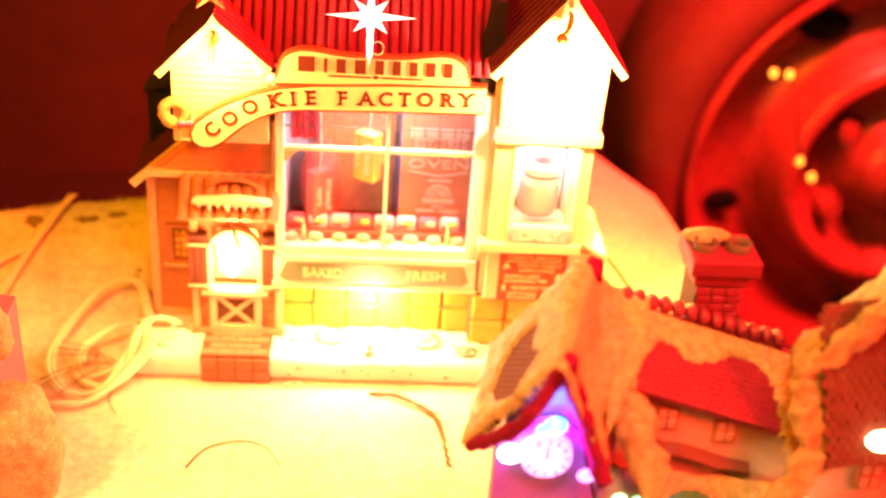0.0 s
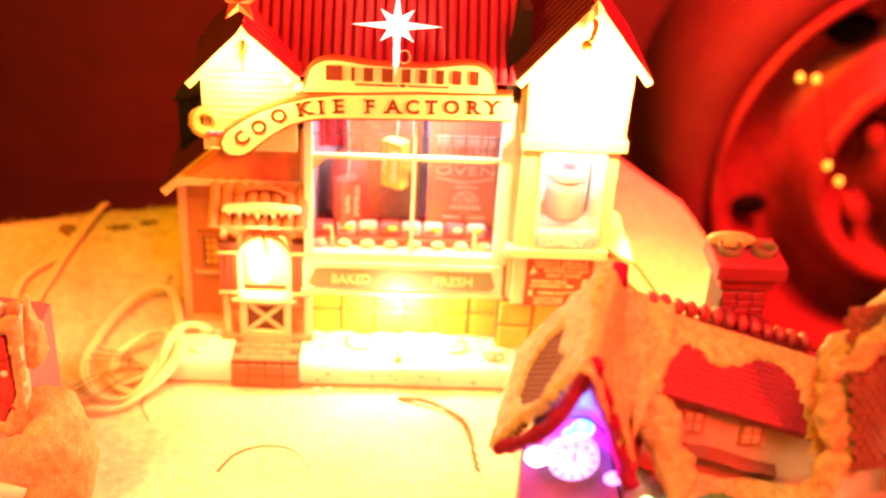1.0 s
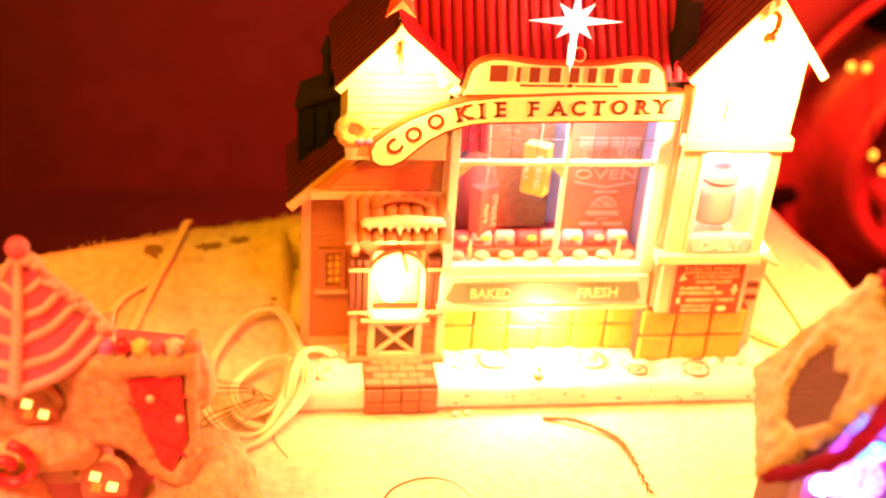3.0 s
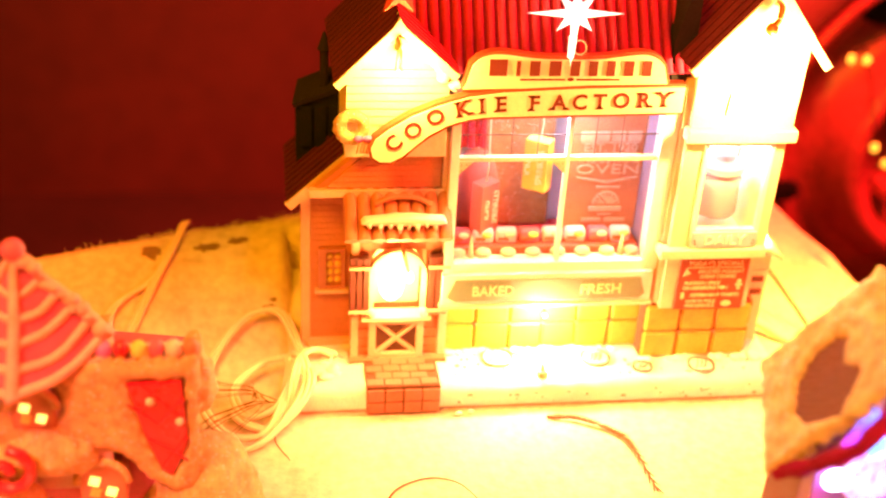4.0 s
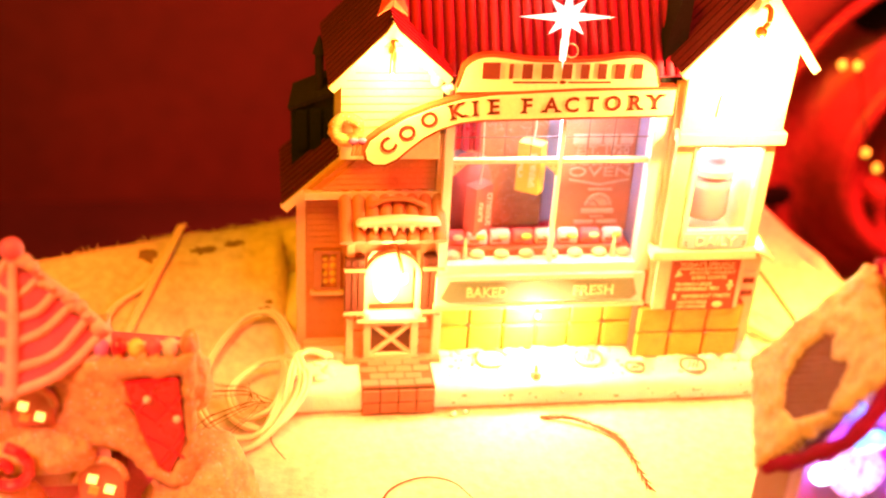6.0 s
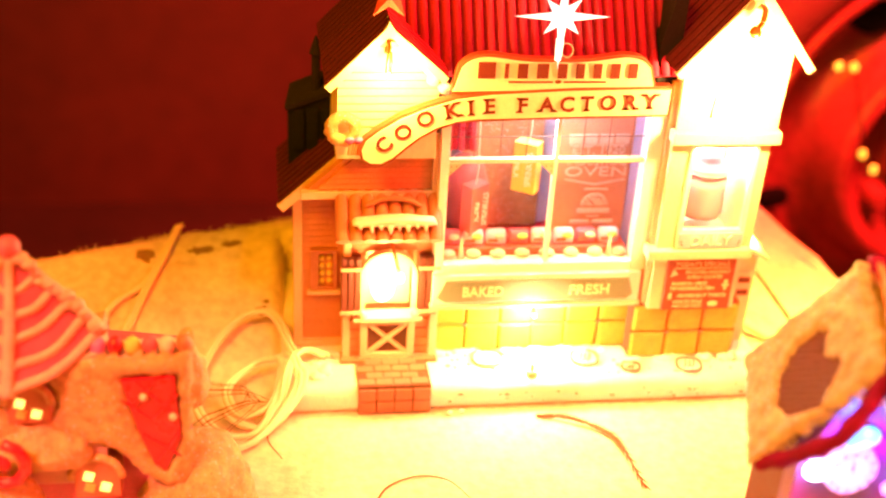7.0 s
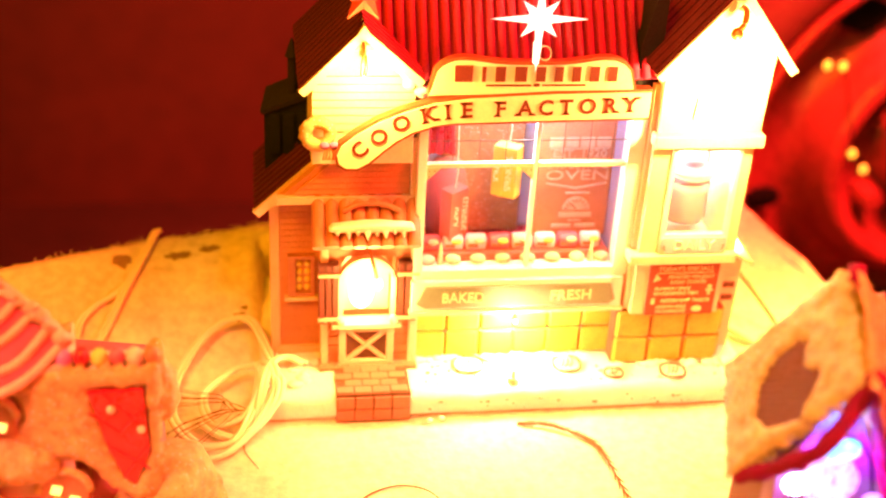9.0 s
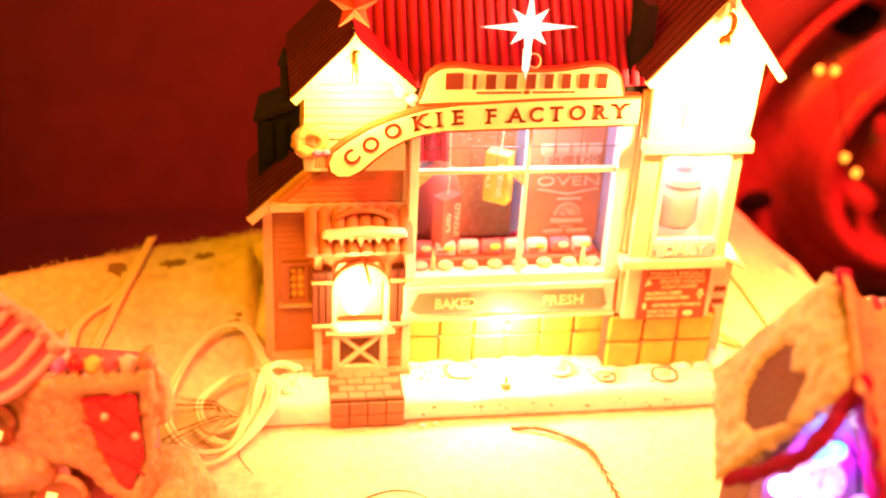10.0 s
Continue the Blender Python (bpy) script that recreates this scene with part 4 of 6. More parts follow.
prism(bm, [(0.0326, 0.1725), (0.0345, 0.1705), (0.0364, 0.1725), (0.0345, 0.1757)], 0.4108, 0.4180)
part("apex_block", bm, "cream", tower)
# side lean-to with a door plate
bm = bmesh.new()
box(bm, 0.0515, 0.0625, 0.4330, 0.4700, 0.0116, 0.0540)
lean = part("side_porch", bm, "cream", shop, "small side porch of the tower", bevel=0.0004)
bm = bmesh.new()
slab(bm, (0.0505, 0.4290, 0.0630), (0.0660, 0.4290, 0.0545), (0.0660, 0.4730, 0.0545), (0.0505, 0.4730, 0.0630), 0.0016)
part("porch_roof", bm, "cream", lean)
bm = bmesh.new()
box(bm, 0.0542, 0.0612, 0.4316, 0.4330, 0.0270, 0.0470)
pl = part("door_plate", bm, "cream", lean)
bars(pl, "timber", [(0.0552, 0.0602, 0.0420, 0.0445), (0.0552, 0.0602, 0.0360, 0.0385), (0.0552, 0.0566, 0.0300, 0.0320)], 0.4314)

# lower sign board with its curled end
top = [(0.0059, 0.1372), (-0.0300, 0.1366), (-0.0600, 0.1350), (-0.0724, 0.1333), (-0.0830, 0.1300), (-0.0920, 0.1262), (-0.1000, 0.1212), (-0.1052, 0.1170), (-0.1070, 0.1130), (-0.1062, 0.1090), (-0.1030, 0.1067), (-0.0985, 0.1066), (-0.0940, 0.1090), (-0.0895, 0.1132), (-0.0850, 0.1170), (-0.0790, 0.1205), (-0.0720, 0.1228), (-0.0656, 0.1237), (-0.0300, 0.1246), (0.0059, 0.1254)]


def inset(pts, d):
    out = []
    n = len(pts)
    for i in range(n):
        a, b, c = Vector(pts[i - 1]), Vector(pts[i]), Vector(pts[(i + 1) % n])
        t = (c - a).normalized()
        out.append((b.x - t.y * d, b.y + t.x * d))
    return out


bm = bmesh.new()
prism(bm, top, 0.4122, 0.4160)
sign = part("sign_board", bm, "signedge", shop, "curled cream sign board with dark red rim and letters")
bm = bmesh.new()
prism(bm, inset(top, 0.0011), 0.4115, 0.4125)
part("sign_face", bm, "signface", sign)
SERIFS = {"K": ((0.1, 0), (0.1, 1), (0.9, 0), (0.88, 1)), "I": ((0.5, 0), (0.5, 1)), "E": ((0.08, 0), (0.08, 1)), "F": ((0.1, 0), (0.08, 1)), "A": ((0.06, 0), (0.94, 0)), "T": ((0.5, 0),), "R": ((0.1, 0), (0.08, 1), (0.92, 0)), "Y": ((0.06, 1), (0.94, 1), (0.5, 0))}
for ch, x, z, turn in (("C", -0.0979, 0.1149, 45), ("O", -0.0911, 0.1198, 40), ("O", -0.0835, 0.1248, 28), ("K", -0.0741, 0.1279, 14), ("I", -0.0674, 0.1289, 6), ("E", -0.0606, 0.1296, 3), ("F", -0.0487, 0.1299, 1), ("A", -0.0399, 0.1302, 1), ("C", -0.0325, 0.1303, 1), ("T", -0.0252, 0.1305, 1), ("O", -0.0174, 0.1308, 1), ("R", -0.0092, 0.1310, 1), ("Y", -0.0018, 0.1313, 1)):
    lettering(ch, (x, 0.4114, z), 0.0079, "letter", sign, turn=turn, depth=0.0002, bold=0.00018, serifs=SERIFS.get(ch, ()))
# upper sign with an arched top
def arch_top(x):
    u = (x + 0.0372) / 0.0372
    return 0.1372 + (0.0098 + 0.0026 * math.sin(min(1, abs(u) * 1.25) * math.pi / 2) ** 4) * max(0.0, 1 - abs(u) ** 7) ** 0.5
up = [(x, arch_top(x)) for x in [0.0 - 0.0744 * k / 36 for k in range(37)]] + [(-0.0744, 0.1340), (0.0, 0.1350)]
bm = bmesh.new()
prism(bm, up, 0.4130, 0.4165)
sign2 = part("name_board", bm, "signedge", shop, "arched cream board with dark red writing bars")
bm = bmesh.new()
prism(bm, inset(up, 0.0011), 0.4123, 0.4133)
part("sign_face", bm, "signface", sign2)
wx = -0.0656
for w_ in (0.0078, 0.0030, 0.0052, 0.0058, 0.0050, 0.0046, 0.0046, 0.0050, 0.0048):
    bm = bmesh.new()
    box(bm, wx, wx + w_ - 0.0016, 0.4118, 0.4124, 0.1402, 0.1461 if w_ > 0.007 else 0.1456)
    part("writing_bar", bm, "letter", sign2)
    wx += w_ + 0.0017
bars(sign2, "letter", [(-0.0545, -0.0385, 0.1386, 0.1391), (-0.0345, -0.0190, 0.1386, 0.1391)], 0.4121)
bm = bmesh.new()
ball(bm, (-0.0365, 0.4121, 0.1389), 0.0009, 1.4, 0.3, 0.8, 8, 6)
part("flourish", bm, "letter", sign2)
# eight-pointed star
bm = bmesh.new()
sc = Vector((-0.0393, 0.4045, 0.1653))
pts = []
for k in range(16):
    a = math.pi / 2 + math.pi * k / 8
    r = 0.0039 if k % 2 else (0.0168 if k in (4, 12) else ((0.0190 if k == 8 else 0.0140) if k % 8 == 0 else 0.0088))
    pts.append((sc.x + r * math.cos(a), sc.z + r * math.sin(a)))
ring = [bm.verts.new((x, sc.y, z)) for x, z in pts]
f = bm.verts.new(sc + Vector((0, -0.0022, 0)))
b = bm.verts.new(sc + Vector((0, 0.0022, 0)))
for k in range(16):
    bm.faces.new((ring[k], ring[(k + 1) % 16], f))
    bm.faces.new((ring[(k + 1) % 16], ring[k], b))
star = part("star", bm, "starwhite", shop, "white eight-pointed plastic star")
bm = bmesh.new()
cyl(bm, (sc.x, 0.4055, 0.1495), (sc.x, 0.4050, 0.1570), 0.0011, 0.0014, 10)
part("stem", bm, "starwhite", star)
bm = bmesh.new()
tube(bm, [(sc.x + 0.003 + 0.0022 * math.cos(a), 0.4055 + 0.001 * math.sin(a), 0.1530 + 0.0022 * math.sin(a)) for a in [k * 0.45 for k in range(15)]], 0.0002, 5)
part("wire_loop", bm, "cord", star)

# dormer
bm = bmesh.new()
prism(bm, [(-0.1145, 0.1050), (-0.0775, 0.1050), (-0.0785, 0.1395), (-0.0970, 0.1560), (-0.1140, 0.1380)], 0.4215, 0.470)
dormer = part("dormer_wall", bm, "cream", shop, "cream dormer gable lit by a lamp", bevel=0.0003)
for k in range(7):
    bm = bmesh.new()
    box(bm, -0.1142, -0.0778, 0.4206, 0.4218, 0.1185 + 0.0030 * k, 0.1208 + 0.0030 * k)
    part("siding_board", bm, "cream", dormer)
# Dormer slopes: dark brown left, red right, light and shade held in the colour
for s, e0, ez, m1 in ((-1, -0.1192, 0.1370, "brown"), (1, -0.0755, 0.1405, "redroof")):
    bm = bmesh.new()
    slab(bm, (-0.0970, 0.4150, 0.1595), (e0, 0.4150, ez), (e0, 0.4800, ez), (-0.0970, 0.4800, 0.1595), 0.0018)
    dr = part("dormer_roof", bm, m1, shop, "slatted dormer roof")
    for k in range(13):
        y = 0.4165 + 0.0050 * k
        bm = bmesh.new()
        slab(bm, (-0.0970, y, 0.1603), (e0 - s * 0.0002, y, ez + 0.0008), (e0 - s * 0.0002, y + 0.0020, ez + 0.0008), (-0.0970, y + 0.0020, 0.1603), 0.0011)
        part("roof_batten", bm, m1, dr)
    bm = bmesh.new()
    slab(bm, (-0.0970, 0.4137, 0.1584), (e0, 0.4137, ez - 0.001), (e0, 0.4160, ez - 0.001), (-0.0970, 0.4160, 0.1584), 0.0028)
    part("barge_board", bm, "cream", dr)
bm = bmesh.new()
tube(bm, curve_points([(-0.0970, 0.4200, 0.1515), (-0.0970, 0.4120, 0.1520), (-0.0976, 0.4105, 0.1480), (-0.0978, 0.4110, 0.1425)]), 0.0006)
dlamp = part("dormer_lamp", bm, "copper", shop, "copper hook lamp under the dormer gable", smooth=True)
bm = bmesh.new()
ball(bm, (-0.0972, 0.4110, 0.1418), 0.0007, 1, 1, 1.3, 10, 8)
part("bulb", bm, "bulb", dlamp, smooth=True)
bm = bmesh.new()
tube(bm, [(-0.0966, 0.4112, 0.1500), (-0.0964, 0.4108, 0.1460), (-0.0966, 0.4110, 0.1422)], 0.0004, 6)
part("prong", bm, "copper", dlamp, smooth=True)
bm = bmesh.new()
prism(bm, [(-0.0990, 0.1566), (-0.0970, 0.1540), (-0.0950, 0.1566), (-0.0970, 0.1597)], 0.4133, 0.4220)
part("apex_block", bm, "cream", dormer)
bm = bmesh.new()
box(bm, -0.1012, -0.0928, 0.4185, 0.4212, 0.1492, 0.1512)
cyl(bm, (-0.0970, 0.4190, 0.1470), (-0.0970, 0.4190, 0.1530), 0.0011, 0.0011, 8)
part("lamp_bracket", bm, "copper", dormer)
# snow and gingerbread clump on the dormer
for k in range(16):
    a = random.uniform(0, 1)
    bm = bmesh.new()
    ball(bm, (-0.0845 + 0.0095 * a + random.uniform(-0.002, 0.002), 0.4200 + random.uniform(-0.001, 0.001), 0.1440 - 0.0120 * a + random.uniform(-0.003, 0.003)), random.uniform(0.0016, 0.0030), 1, 0.7, 0.8, 8, 6)
    part("snow_clump", bm, "snow", dormer, smooth=True)
# five-pointed star on the dormer ridge
bm = bmesh.new()
ring = []
for k in range(10):
    a = math.pi / 2 + math.pi * k / 5
    r = 0.0040 if k % 2 else 0.0092
    ring.append(bm.verts.new((-0.0975 + r * math.cos(a), 0.4140, 0.1692 + r * math.sin(a))))
f = bm.verts.new((-0.0975, 0.4112, 0.1692))
b = bm.verts.new((-0.0975, 0.4168, 0.1692))
for k in range(10):
    bm.faces.new((ring[k], ring[(k + 1) % 10], f))
    bm.faces.new((ring[(k + 1) % 10], ring[k], b))
part("roof_star", bm, "stargold", shop, "reddish five-pointed roof star")
# wreath with ribbon
bm = bmesh.new()
lathe(bm, [(0.0044 + 0.0022 * math.cos(b), 0.0022 * math.sin(b)) for b in [2 * math.pi * k / 12 for k in range(13)]], (-0.1125, 0.4160, 0.1195), "Y", 30)
bmesh.ops.remove_doubles(bm, verts=bm.verts[:], dist=0.00001)
for v in bm.verts:
    v.co += 0.0008 * noise.noise_vector(v.co * 700)
wr = part("wreath", bm, "glitter", shop, "snowy wreath with ribbon", smooth=True)
bm = bmesh.new()
for s in (-1, 1):
    ball(bm, (-0.1085 + 0.0016 * s, 0.4135, 0.1160), 0.0016, 1.2, 0.6, 0.8, 8, 6)
part("ribbon", bm, "purple", wr, smooth=True)
bm = bmesh.new()
for k in range(4):
    tube(bm, [(-0.1095 + 0.0010 * k, 0.4140, 0.1155), (-0.1105 + 0.0012 * k, 0.4132, 0.1105)], 0.0006, 6)
part("ribbon_tail", bm, "clay", wr)

# main roof of rounded red ribs
bm = bmesh.new()
slab(bm, (-0.0960, 0.4240, 0.1370), (0.0130, 0.4240, 0.1370), (0.0130, 0.4780, 0.2050), (-0.0960, 0.4780, 0.2050), 0.003)
roof = part("main_roof", bm, "redroof", shop, "dark red ribbed main roof")
rb = bmesh.new()
cyl(rb, (0, 0.4225, 0.1372), (0, 0.4770, 0.2058), 0.00145, 0.00145, 10)
rib = mesh_of(rb, "redroof", smooth=True)
for k in range(27):
    piece("roof_rib", rib, pose(-0.0945 + 0.00405 * k, 0, 0), roof)
bm = bmesh.new()
slab(bm, (-0.0960, 0.4780, 0.2050), (0.0130, 0.4780, 0.2050), (0.0130, 0.5220, 0.1370), (-0.0960, 0.5220, 0.1370), 0.003)
part("rear_roof", bm, "redroof", shop)
bm = bmesh.new()
prism(bm, [(0.0050, 0.1300), (0.0125, 0.1300), (0.0125, 0.1660), (0.0085, 0.1660), (0.0045, 0.1480)], 0.4260, 0.4700)
part("valley_wall", bm, "black", shop)

# dark chimney box and stove pipe
bm = bmesh.new()
prism(bm, [(-0.1310, 0.0850), (-0.1130, 0.0850), (-0.1130, 0.1158), (-0.1310, 0.1092)], 0.4600, 0.4760)
chim = part("chimney_box", bm, "green", shop, "dark green boxed dormer at the back")
bm = bmesh.new()
slab(bm, (-0.1325, 0.4585, 0.1105), (-0.1120, 0.4585, 0.1180), (-0.1110, 0.4760, 0.1215), (-0.1300, 0.4760, 0.1135), 0.002)
part("chimney_roof", bm, "black", chim)
for x, z in ((-0.1270, 0.108), (-0.1215, 0.108), (-0.1160, 0.108)):
    bm = bmesh.new()
    box(bm, x - 0.0021, x + 0.0021, 0.4590, 0.4602, 0.0920, 0.1090)
    part("panel_board", bm, "green", chim)
bm = bmesh.new()
cyl(bm, (-0.1200, 0.4640, 0.110), (-0.1200, 0.4640, 0.1310), 0.0017, 0.0017, 14)
cyl(bm, (-0.1200, 0.4640, 0.1305), (-0.1200, 0.4640, 0.1375), 0.0027, 0.0004, 14)
part("stove_pipe", bm, "black", shop, "thin black stove pipe", smooth=False)


# ---- wheel behind the display ----
wheel = thing("wheel", (0.346, 0.758, -0.251), "steel wheel rim with tyre, lit red, standing behind the deck", "wheel")
WC = (0.346, 0.758, -0.052)
bm = bmesh.new()
lathe(bm, [(0.152, -0.10), (0.1535, 0.010), (0.161, 0.017), (0.172, 0.020), (0.187, 0.014), (0.196, -0.002), (0.199, -0.03), (0.198, -0.10), (0.180, -0.13), (0.152, -0.10)], WC, "Y", 72)
part("tyre", bm, "tyre", wheel, "dark rubber tyre", smooth=True)
bm = bmesh.new()
prof = [(0.152, -0.10), (0.1515, 0.010), (0.159, 0.020), (0.157, 0.025), (0.151, 0.022), (0.146, 0.006), (0.138, -0.010), (0.112, -0.022), (0.096, -0.006), (0.088, 0.014), (0.080, 0.022), (0.074, 0.016), (0.068, -0.006), (0.052, -0.014), (0.036, -0.014), (0.030, 0.010), (0.022, 0.020), (0.0, 0.022)]
lathe(bm, prof, WC, "Y", 96)
rim = part("rim", bm, "rim", wheel, "red-lit painted steel rim", smooth=True)
for k in range(5):
    a = radians(125 + 72 * k)
    hx, hz = WC[0] + 0.124 * math.cos(a), WC[2] + 0.124 * math.sin(a)
    # No opening is cut: a near-black lump stands for the hole's shade
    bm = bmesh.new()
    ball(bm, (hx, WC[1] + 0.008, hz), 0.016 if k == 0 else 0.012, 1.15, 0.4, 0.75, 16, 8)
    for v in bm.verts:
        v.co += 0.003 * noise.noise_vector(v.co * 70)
    part("vent_hole", bm, "void", rim, "near-black oval standing for the shade in a vent hole", smooth=True)
    a += radians(20)
    hx, hz = WC[0] + 0.052 * math.cos(a), WC[2] + 0.052 * math.sin(a)
    bm = bmesh.new()
    cyl(bm, (hx, WC[1] + 0.016, hz), (hx, WC[1] - 0.012, hz), 0.010, 0.008, 6)
    part("wheel_nut", bm, "rim", rim, bevel=0.001)

# Lights mirrored in the rim, built as small glowing balls; the wire is added
string = thing("rim_glints", (0.30, 0.705, -0.252), "small glowing balls on an added wire, standing for lights reflected in the rim", "string lights")
SPOTS = ((0.2217, 0.0382, "rimglint"), (0.2323, 0.0377, "rimglint"), (0.2525, -0.0233, "rimglint"), (0.263, -0.0348, "rimglint"), (0.3073, 0.0642, "bulb"))
bm = bmesh.new()
tube(bm, curve_points([(x, 0.701, z + 0.003) for x, z, _ in SPOTS[:4]] + [(0.315, 0.701, -0.10), (0.34, 0.703, -0.252)], 8), 0.0008, 6)
part("wire", bm, "green", string, smooth=True)
for x, z, mt in SPOTS:
    bm = bmesh.new()
    ball(bm, (x, 0.700, z), 0.0024, 1, 1, 1.2, 10, 8)
    part("bulb", bm, mt, string, smooth=True)

# ---- clock cottage in the foreground ----
cot = thing("clock_cottage", (0.045, 0.28, 0.0), "snowy resin cottage with red shingles and a lit clock gable", "village house")
bm = bmesh.new()
prism(bm, [(0.0010, -0.001), (0.0320, -0.001), (0.0320, 0.083), (0.0150, 0.1180), (0.0010, 0.087)], 0.2600, 0.2660)
part("clock_gable", bm, "clockwall", cot, "pale gable wall washed in violet light")
bm = bmesh.new()
box(bm, 0.0095, 0.032, 0.2662, 0.300, -0.001, 0.080)
part("side_wall", bm, "shinglebrown", cot, "brown timber side wall")
bm = bmesh.new()
prism(bm, [(0.034, -0.001), (0.092, -0.001), (0.092, 0.0885), (0.034, 0.1035)], 0.2690, 0.315)
part("cottage_wall", bm, "plaster", cot, "plastered cottage wall")


def roof_frame(a, b, c):
    """Axes of a roof slope: along the eave a to b, and up towards c."""
    a, b, c = Vector(a), Vector(b), Vector(c)
    ex = (b - a).normalized()
    ez = ex.cross((c - a)).normalized()
    ey = ez.cross(ex)
    m = Matrix((ex, ey, ez)).transposed().to_4x4()
    m.translation = a
    return m, (b - a).length, (c - a).dot(ey)


def shingles(parent, a, b, c, w, h, material, inside=None):
    m, length, rise = roof_frame(a, b, c)
    me = block_mesh(w * 0.93, h * 1.15, 0.0011, material, 0.0002)
    for r in range(int(rise / h)):
        for q in range(int(length / w)):
            x = (q + 0.5 + (0.5 if r % 2 else 0)) * w
            y = (r + 0.5) * h
            if x + w / 2 > length or (inside and not inside(x / length, y / rise)):
                continue
            piece("shingle", me, m @ pose(x + random.uniform(-1, 1) * 0.0001, y, 0.0008, -9 + random.uniform(-2, 2), 0, random.uniform(-2, 2)), parent)


def snow_sheet(name, parent, m, outline, thick=0.0022, res=0.0011, material="glitter"):
    """A lumpy sheet of snow over a slope, inside outline(x, y) > 0 in the slope's own metres."""
    bm = bmesh.new()
    size = 0.09
    n = int(size / res)
    verts = {}
    for i in range(-16, n):
        for j in range(-n // 2, n):
            x, y = i * res, j * res
            d = outline(x, y)
            if d > -res:
                k = max(0.0, min(1.0, (d + res) / (4 * res)))
                z = thick * math.sqrt(k) + 0.0006 * noise.noise(Vector((x * 220, y * 220, 2.0)))
                verts[i, j] = bm.verts.new(m @ Vector((x, y, z - (0.0012 if k < 0.2 else 0))))
    for (i, j) in list(verts):
        q = [(i, j), (i + 1, j), (i + 1, j + 1), (i, j + 1)]
        if all(p in verts for p in q):
            bm.faces.new([verts[p] for p in q])
    bmesh.ops.delete(bm, geom=[v for v in bm.verts if not v.link_faces], context="VERTS")
    ob = part(name, bm, material, parent, "glittering snow crust", smooth=True)
    return ob


# front slope over the long wall
A, B, C = (0.0340, 0.2660, 0.1070), (0.0900, 0.2660, 0.0895), (0.0330, 0.2915, 0.1215)
bm = bmesh.new()
slab(bm, A, B, (0.0940, 0.2915, 0.1040), (0.0330, 0.2915, 0.1215), 0.002)
froof = part("front_roof", bm, "shingle", cot, "red shingled roof")
shingles(froof, A, B, C, 0.0021, 0.0019, "shingle", lambda u, v: v < 0.74 and 0.12 < u)
m, L_, R_ = roof_frame(A, B, C)
snow_sheet("roof_snow", cot, m, lambda x, y: min(y - (R_ * 0.60 + 0.0035 * math.sin(x * 190) + 0.002 * noise.noise(Vector((x * 300, 4, 0))) - 0.030 * max(0, (0.014 - x) / 0.014) - 0.03 * max(0, (x - 0.050) / 0.008)), R_ - 0.0005 - y, L_ + 0.002 - x, x + 0.002))
bm = bmesh.new()
slab(bm, (0.0330, 0.2915, 0.1210), (0.0940, 0.2915, 0.1035), (0.0930, 0.322, 0.088), (0.030, 0.322, 0.100), 0.002)
part("rear_roof", bm, "shingle", cot)
for k in range(13):
    t = k / 12
    bm = bmesh.new()
    ball(bm, (0.040 + 0.050 * t, 0.2925, 0.1212 - 0.0140 * t + random.uniform(-0.0003, 0.0003)), 0.0026, 0.85, 1.3, 1.05, 10, 8)
    part("ridge_tile", bm, "shingle", froof, smooth=True)
# eave, wall windows and timber
for wx, wz in ((0.0520, 0.0935), (0.0705, 0.0893)):
    bm = bmesh.new()
    box(bm, wx - 0.0038, wx + 0.0038, 0.2685, 0.2702, wz - 0.0046, wz + 0.0042)
    win = part("window", bm, "clay", cot, "small red-framed cottage window", bevel=0.0004)
    for i in (-1, 1):
        for j in (-1, 1):
            bm = bmesh.new()
            box(bm, wx + i * 0.0015 - 0.0011, wx + i * 0.0015 + 0.0011, 0.2679, 0.2688, wz + j * 0.0019 - 0.0014, wz + j * 0.0019 + 0.0014)
            part("pane", bm, "plaster", win)
bm = bmesh.new()
slab(bm, (0.0470, 0.2655, 0.0838), (0.0800, 0.2660, 0.0752), (0.0800, 0.2690, 0.0778), (0.0470, 0.2690, 0.0868), 0.0022)
bmesh.ops.subdivide_edges(bm, edges=bm.edges[:], cuts=5, use_grid_fill=True)
for v in bm.verts:
    v.co += 0.0010 * noise.noise_vector(v.co * 200)
part("beam", bm, "shinglebrown", cot, "dark timber band")
# lower snowy skirt
bm = bmesh.new()
slab(bm, (0.0340, 0.2460, 0.0620), (0.0960, 0.2460, 0.0560), (0.0960, 0.2660, 0.0690), (0.0340, 0.2660, 0.0790), 0.006)
bmesh.ops.subdivide_edges(bm, edges=bm.edges[:], cuts=9, use_grid_fill=True)
for v in bm.verts:
    v.co += 0.0035 * noise.noise_vector(v.co * 110)
part("snow_skirt", bm, "glitter", cot, "rough snow below the windows", smooth=True)
bm = bmesh.new()
for k in range(14):
    a = 2 * math.pi * k / 14
    ball(bm, (0.0545 + 0.0060 * math.cos(a), 0.2425, 0.0800 + 0.0060 * math.sin(a)), 0.0026, 1, 1, 1, 7, 5)
part("wreath", bm, "leaf", cot, "green wreath", smooth=True)

# clock gable roof
AP, BK = (0.0165, 0.2535, 0.1235), (0.0290, 0.2930, 0.1275)
LE, RE = (-0.0055, 0.2700, 0.0825), (0.0320, 0.2540, 0.0830)
LB = (0.0040, 0.3030, 0.0925)
bm = bmesh.new()
slab(bm, LE, AP, BK, LB, 0.0022)
lroof = part("gable_roof", bm, "shinglebrown", cot, "brown shingled gable roof under snow")
m, L_, R_ = roof_frame(LB, LE, AP)


